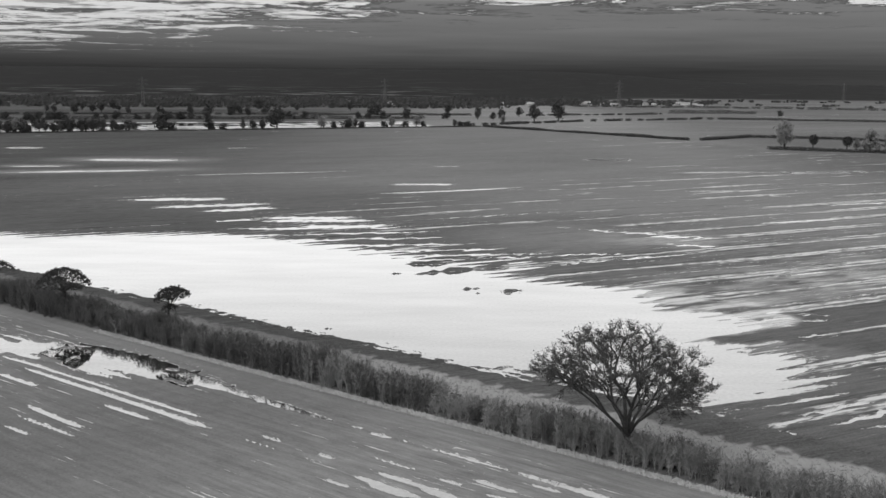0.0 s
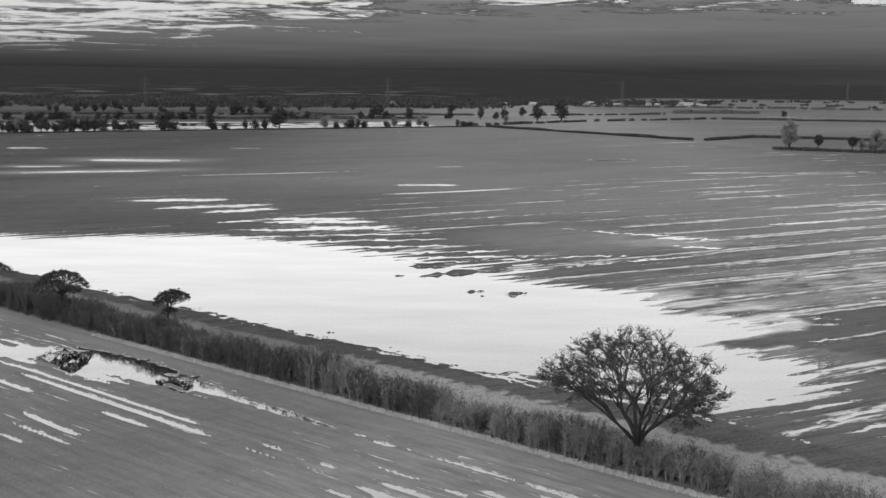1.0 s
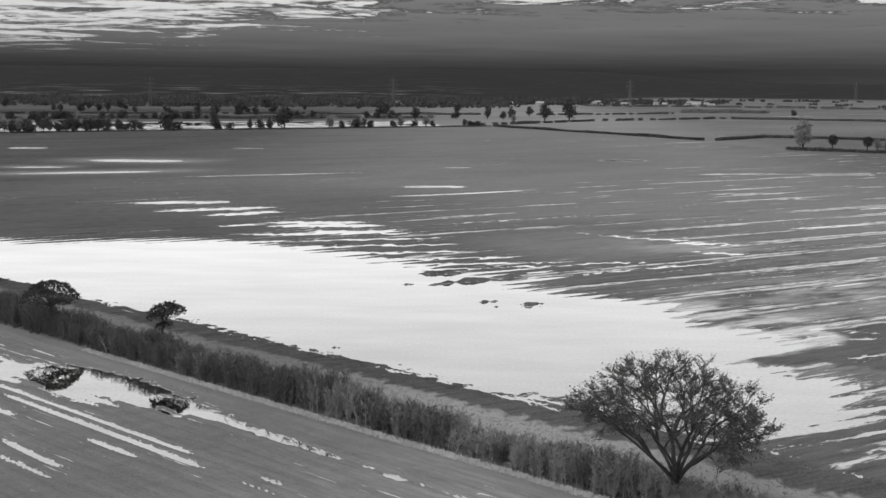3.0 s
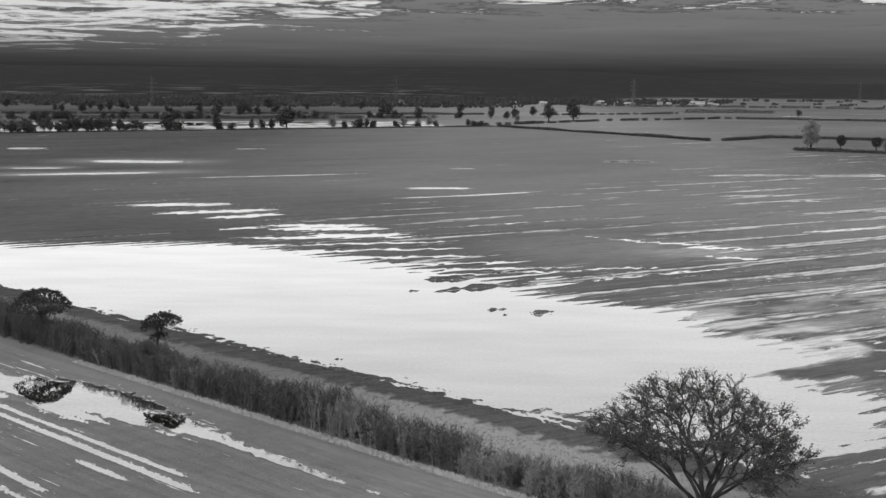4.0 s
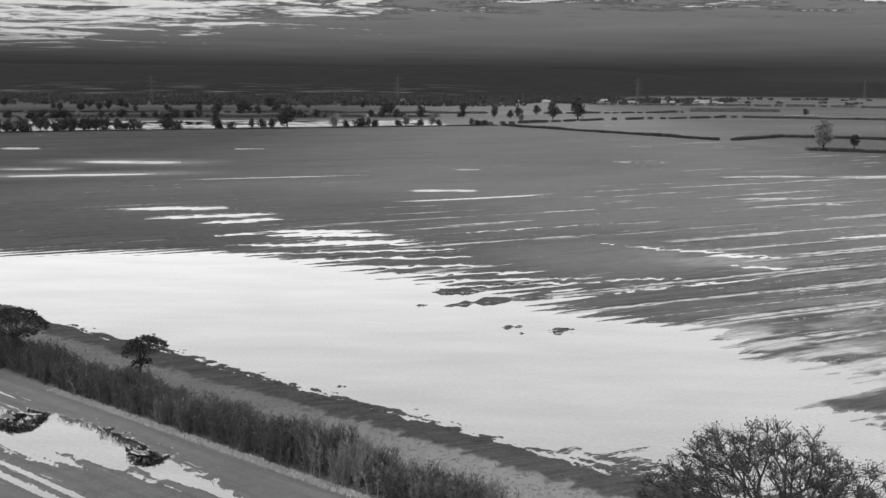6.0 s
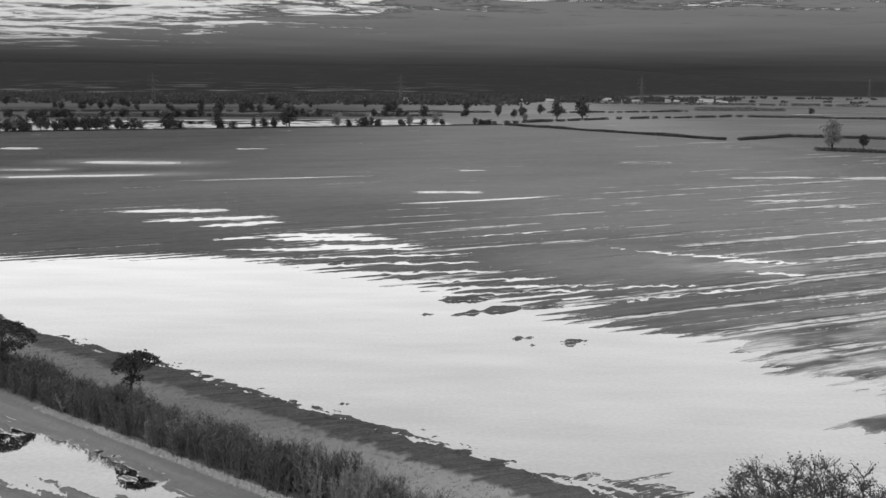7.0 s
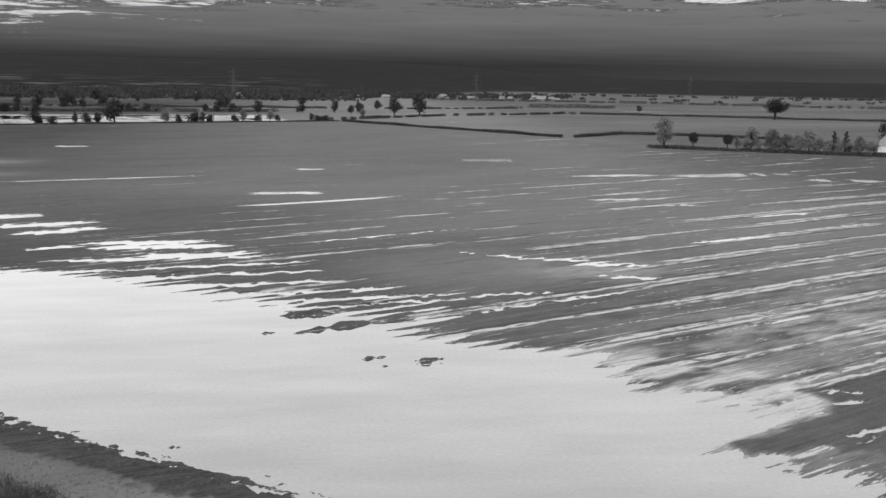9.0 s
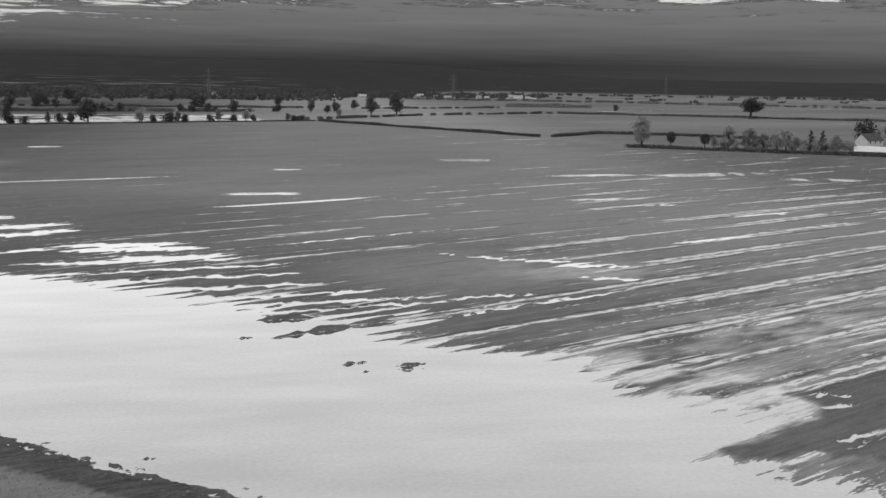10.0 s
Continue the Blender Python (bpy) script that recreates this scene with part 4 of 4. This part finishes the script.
def shrub(label, mat_, stems, tall):
    """Upright many-stemmed hedge shrub in winter."""
    top = thing("hedge_shrub", label, "shrub", "shrubs of the hedge")
    wood, thin = Shape(), Shape()
    for _ in range(stems):
        a = Vector((rnd(-.95, .95), rnd(-.95, .95), -.1))
        b = a + Vector((rnd(-.5, .5), rnd(-.5, .5), tall * rnd(.62, 1)))
        m_ = a.lerp(b, .5) + Vector((rnd(-.12, .12), rnd(-.12, .12), 0))
        wood.tube((0, 0, -.12), a, .06, .04, 3)
        wood.tube(a, m_, .04, .03, 4)
        wood.tube(m_, b, .03, .012, 3)
        for _ in range(27):
            t = rnd(.08, 1)
            g = a.lerp(m_, t * 2) if t < .5 else m_.lerp(b, t * 2 - 1)
            tip = g + Vector((rnd(-.55, .55), rnd(-.55, .55), rnd(.05, .8)))
            thin.blade(g, tip, .026)
            for _ in range(2):
                k = g.lerp(tip, rnd(.2, .9))
                thin.blade(k, k + Vector((rnd(-.25, .25), rnd(-.25, .25), rnd(.05, .4))), .022)
    part("stem", wood.done("stem", mat_), top)
    part("crown", thin.done("crown", mat_), top)
    return top


shrubs = [shrub("dark leafless hedge shrub with many upright stems", M_HEDGE, 27, 3.5) for _ in range(4)]
shrubs += [shrub("pale dry shrub of upright stems in the hedge", M_PALE, 12, 2.9)]
shrubs += [shrub("thin low hedge shrub with few stems", M_HEDGE, 10, 2.7)]
shrubs += [shrub("grey leafless hedge shrub with many fine stems", M_MIDHEDGE, 25, 3.4) for _ in range(2)]
planted = set()
s_at = -58.0
while s_at < 122:
    s_at += 1.22
    for row in (1.1, 2.5):
        full = float(np.interp(s_at, [30, 60, 75, 92], [1, .97, .90, .95]))
        if random.random() > full:
            continue
        pick = random.random()
        pale = float(np.interp(s_at, [10, 45, 62, 80, 92, 98, 110], [.0, .02, .08, .16, .24, .30, .32]))
        k = 4 if pick < pale else 5 if pick < pale + .08 else random.randrange(4)
        if k < 4 and random.random() < float(np.interp(s_at, [36, 96], [0, .9])):
            k = 6 + k % 2
        x_, y_ = along(s_at + rnd(-.4, .4), row + rnd(-.35, .35))
        tall_ = rnd(.86, 1.08) * float(np.interp(s_at, [-60, 20, 28, 46, 60, 74, 82, 96, 122], [.95, .92, .78, .82, .94, .83, .67, .74, .74])) * (1.0 + .16 * math.sin(s_at * .33) * math.sin(s_at * .11 + 1))
        ob = shrubs[k] if k not in planted else copy_thing(shrubs[k], Matrix.Identity(4))
        planted.add(k)
        ob.matrix_basis = Matrix.Translation((x_, y_, level(x_, y_))) @ pose(0, 0, 0, 0, 0, rnd(0, 360)) @ Matrix.Diagonal((1.0, 1.0, tall_, 1))


def far_hedge(label, pts, tall, wide, gaps=0.0, gap_step=9):
    """A clipped field hedge along a line, uneven on top, with gaps."""
    top = thing("hedge", label, "hedge", "hedges of the distant fields")
    fol = Shape()
    for (ax, ay), (bx, by) in zip(pts, pts[1:]):
        n_ = max(1, int(math.hypot(bx - ax, by - ay) / .55))
        xs = [ax + (bx - ax) * k / n_ for k in range(n_)]
        ys = [ay + (by - ay) * k / n_ for k in range(n_)]
        zs = levels(xs, ys)
        hole = False
        for k in range(n_):
            if gaps and k % gap_step == 0:
                hole = random.random() < gaps
            if hole:
                continue
            hh = tall * (.85 + .25 * math.sin(k * .05) * math.sin(k * .021 + 2)) * rnd(.9, 1.05)
            for _ in range(24):
                fol.leaf((xs[k] + rnd(-wide, wide) * .5, ys[k] + rnd(-wide, wide) * .5, zs[k] + hh * rnd(.05, .95)), rnd(.2, .42), Vector((rnd(-.5, .5), -.6, .7)).normalized())
    part("foliage", fol.done("foliage", M_FARHEDGE), top)


far_hedge("low clipped hedge along the field's far edge", [(-420, 530), (-273, 604), (15, 752)], .8, 1.4)
far_hedge("tall dark hedge behind the flooded meadow", [(-560, 745), (-270, 838), (-30, 905)], 3.6, 4, .08)
far_hedge("low dark hedge running down the far field side", [(17, 748), (131, 585)], 1.9, 2)
far_hedge("low dark hedge beyond a field gate", [(138, 585), (176, 625), (215, 610), (262, 575)], 1.9, 2)
far_hedge("dark hedge broken by many gaps", [(4, 760), (98, 862), (220, 947)], 2.4, 2.5, .3)
far_hedge("long dark hedge across the meadows", [(225, 948), (335, 918), (489, 847), (640, 780)], 2.4, 2.5, .05)
far_hedge("hedge below the farm's row of trees", [(154, 507), (197, 485), (243, 462), (330, 425)], 2.0, 2.4)
far_hedge("dark hedge along a distant meadow", [(-540, 925), (-200, 985), (10, 1010)], 2.6, 3, .12)
far_hedge("thick dark hedge between distant meadows", [(225, 1125), (320, 1135)], 5, 5)
far_hedge("faint hedge between distant meadows", [(60, 1010), (210, 1090)], 2.2, 3, .35)
far_hedge("long hedge at the back of the meadows", [(150, 1420), (420, 1380), (760, 1230)], 4, 4, .1)


# ---- far woods ----
def woods(label, rows_, mat_):
    """A belt of trees far off: how many, from x, y to x, y, spread in x and y, height."""
    n_, x0, y0, x1, y1, dx, dy, tall = rows_
    fol = Shape()
    at = [(x0 + (x1 - x0) * t + rnd(-dx, dx), y0 + (y1 - y0) * t + rnd(-dy, dy)) for t in (random.random() for _ in range(n_))]
    for (x, y), z in zip(at, levels([a for a, _ in at], [b for _, b in at])):
        hh, w = rnd(.6, 1.2) * tall, rnd(4, 8)
        for _ in range(14):
            fol.leaf((x + rnd(-w, w), y + rnd(-w, w) * .6, z - .3 + hh * rnd(.1, .95)), rnd(1.4, 2.6), Vector((rnd(-.5, .5), -.7, .5)).normalized())
    tagged(new("far_woods", fol.done("far_woods", mat_)), label, "woods", kind="stuff")


random.seed(41)
woods("dark belt of distant trees below the ridge", (250, -900, 1500, 250, 1620, 60, 130, 8), M_DARKLEAF)
woods("grey belt of distant leafless trees below the ridge", (210, -950, 1560, 200, 1700, 60, 160, 9), M_DIMLEAF)
woods("thin line of distant trees below the ridge", (90, 250, 1900, 1600, 1840, 40, 40, 4), M_DARKLEAF)
woods("dark belt of distant trees behind the meadows", (260, -750, 1250, 40, 1330, 40, 60, 9), M_DARKLEAF)
woods("grey belt of distant trees behind the meadows", (150, -780, 1260, 60, 1340, 40, 70, 8), M_DIMLEAF)
woods("dark trees among the village roofs", (120, 30, 1500, 380, 1620, 30, 70, 6), M_DARKLEAF)
woods("scattered dark trees of the far plain", (45, 0, 1600, 1500, 1450, 60, 160, 4), M_DIMLEAF)


# ---- farm, village, pylons ----
def house(name, label, long, deep, eaves, ridge, m_wall, m_roof, chimney=True, group="", windows=True):
    top = thing(name, label, "building", group)
    w = Shape()
    w.box(-long / 2, -deep / 2, -.3, long / 2, deep / 2, eaves)
    k = len(w.v)
    w.v += [(-long / 2, -deep / 2, eaves), (-long / 2, deep / 2, eaves), (-long / 2, 0, ridge - .1), (long / 2, -deep / 2, eaves), (long / 2, deep / 2, eaves), (long / 2, 0, ridge - .1)]
    w.f += [(k, k + 2, k + 1), (k + 3, k + 4, k + 5)]
    part("wall", w.done("wall", m_wall), top)
    r = Shape()
    o = .35
    for sgn in (-1, 1):
        k = len(r.v)
        y1 = sgn * (deep / 2 + o)
        ze = eaves - o * (ridge - eaves) / (deep / 2)
        r.v += [(-long / 2 - o, y1, ze), (long / 2 + o, y1, ze), (long / 2 + o, 0, ridge), (-long / 2 - o, 0, ridge)]
        r.v += [(x, y, z + .15) for x, y, z in r.v[k:k + 4]]
        r.f += [tuple(k + q_ for q_ in fc) for fc in ((0, 1, 2, 3), (4, 7, 6, 5), (0, 4, 5, 1), (1, 5, 6, 2), (2, 6, 7, 3), (3, 7, 4, 0))]
    roof = part("roof", r.done("roof", m_roof), top)
    if chimney:
        c = Shape()
        c.box(long * .28, -.4, ridge - .8, long * .28 + .9, .4, ridge + 1.0)
        part("chimney", c.done("chimney", M_BRICK), roof)
    if windows:
        for kx_ in range(3):
            for kz in range(2 if eaves > 4 else 1):
                g = Shape()
                g.box(long * (-.32 + .32 * kx_) - .5, -deep / 2 - .04, 1.0 + 2.5 * kz, long * (-.32 + .32 * kx_) + .5, -deep / 2 + .02, 2.2 + 2.5 * kz)
                pane = part("window", g.done("window", M_SLATE), top)
                sill = Shape()
                sill.box(long * (-.32 + .32 * kx_) - .6, -deep / 2 - .12, .9 + 2.5 * kz, long * (-.32 + .32 * kx_) + .6, -deep / 2 + .02, 1.0 + 2.5 * kz)
                part("window_sill", sill.done("window_sill", m_wall), pane)
    return top


barn = house("barn", "long low barn with a pale sheet roof at the farm", 26, 8, 1.8, 3.8, M_BRICK, M_ROOF, False, "farm buildings", False)
barn.matrix_basis = pose(261, 467.5, level(261, 467.5), 0, 0, -27)
farm = house("farmhouse", "pale rendered farmhouse with a slate roof", 12, 7, 5, 8, M_WALL, M_SLATE, True, "farm buildings")
farm.matrix_basis = pose(272, 500, level(272, 500), 0, 0, 24)
plant("round", 286, 526, 14, 1.1)
plant("round", 300, 522, 13, 1.2)

random.seed(51)
cottage = house("house", "distant house with a pale roof on the plain", 11, 7, 3.4, 6.2, M_WALL, M_FARROOF, True, "houses of the distant village")
spots = [(rnd(45, 340), rnd(1430, 1600)) for _ in range(30)] + [(rnd(-180, -40), rnd(1450, 1560)) for _ in range(6)]
for k, (x_, y_) in enumerate(spots):
    ob = cottage if k == 0 else copy_thing(cottage, Matrix.Identity(4))
    sc = rnd(.5, .85)
    ob.matrix_basis = Matrix.Translation((x_, y_, level(x_, y_))) @ pose(0, 0, 0, 0, 0, rnd(-30, 30)) @ Matrix.Diagonal((sc * rnd(.8, 1.7), sc, sc, 1))


def pylon():
    top = thing("pylon", "grey lattice steel electricity pylon on the plain", "pylon", "pylons across the plain")
    body = Shape()
    high = 36
    for lvl in range(9):
        z0, z1 = high * lvl / 9, high * (lvl + 1) / 9
        r0, r1 = 3.2 * (1 - lvl / 9.6), 3.2 * (1 - (lvl + 1) / 9.6)
        for k in range(4):
            a, b = math.pi / 4 + k * math.pi / 2, math.pi / 4 + (k + 1) * math.pi / 2
            p, q_ = Vector((math.cos(a), math.sin(a), 0)), Vector((math.cos(b), math.sin(b), 0))
            body.tube(p * r0 + Vector((0, 0, z0)), p * r1 + Vector((0, 0, z1)), .26, .24, 4)
            body.tube(p * r0 + Vector((0, 0, z0)), q_ * r1 + Vector((0, 0, z1)), .13, .13, 3)
            body.tube(q_ * r0 + Vector((0, 0, z0)), p * r1 + Vector((0, 0, z1)), .13, .13, 3)
    part("tower", body.done("tower", M_STEEL), top)
    for z, reach in ((22, 5.5), (27, 6.5), (32, 5)):
        arm = Shape()
        for sgn in (-1, 1):
            arm.tube((0, 0, z), (sgn * reach, 0, z), .28, .15, 4)
            arm.tube((0, 0, z + 1.8), (sgn * reach, 0, z), .2, .15, 4)
            arm.tube((sgn * reach, 0, z), (sgn * reach, 0, z - 2), .12, .12, 4)
        part("crossarm", arm.done("crossarm", M_STEEL), top)
    return top


mast = pylon()
for k, (x_, y_) in enumerate(((206, 1370), (-99, 1340), (-385, 1250), (745, 2060), (-640, 1180))):
    ob = mast if k == 0 else copy_thing(mast, Matrix.Identity(4))
    ob.matrix_basis = pose(x_, y_, level(x_, y_), 0, 0, 20)


# ---- grasses ----
def tufts(name, label, n_, s0, s1, q0, q1, tall, mat_, seed, blades=5):
    rg = np.random.RandomState(seed)
    ss, qq = rg.uniform(s0, s1, n_), rg.uniform(q0, q1, n_)
    xs, ys = HX + ss * CH - qq * SH, HY + ss * SH + qq * CH
    zs = levels(xs, ys)
    keep = zs > .03
    xs, ys, zs = xs[keep], ys[keep], zs[keep]
    m_ = len(xs)
    a = rg.uniform(0, 6.283, (m_, blades))
    lean = rg.uniform(.05, .35, (m_, blades)) * tall
    hh = tall * rg.uniform(.5, 1.15, (m_, blades))
    w = .05 + .03 * tall
    bx, by = xs[:, None] + rg.uniform(-.15, .15, (m_, blades)), ys[:, None] + rg.uniform(-.15, .15, (m_, blades))
    z = np.repeat(zs[:, None], blades, 1) - .03
    left = np.stack([bx - np.sin(a) * w, by + np.cos(a) * w, z], -1)
    right = np.stack([bx + np.sin(a) * w, by - np.cos(a) * w, z], -1)
    tip = np.stack([bx + np.cos(a) * lean, by + np.sin(a) * lean, z + hh], -1)
    co = np.stack([left, right, tip], 2).reshape(-1, 3)
    me = bpy.data.meshes.new(name)
    me.from_pydata(co.tolist(), [], np.arange(len(co)).reshape(-1, 3).tolist())
    me.materials.append(mat_)
    tagged(new(name, me), label, "grass", kind="stuff")


tufts("tall_grass", "pale dry tussocky grass behind the hedge", 6500, -62, 122, 3.4, 12.0, .11, M_GRASS, 3)
tufts("verge_grass", "bleached dry grass at the foot of the hedge", 3800, 24, 124, -.8, .0, .26, M_VERGE, 4)
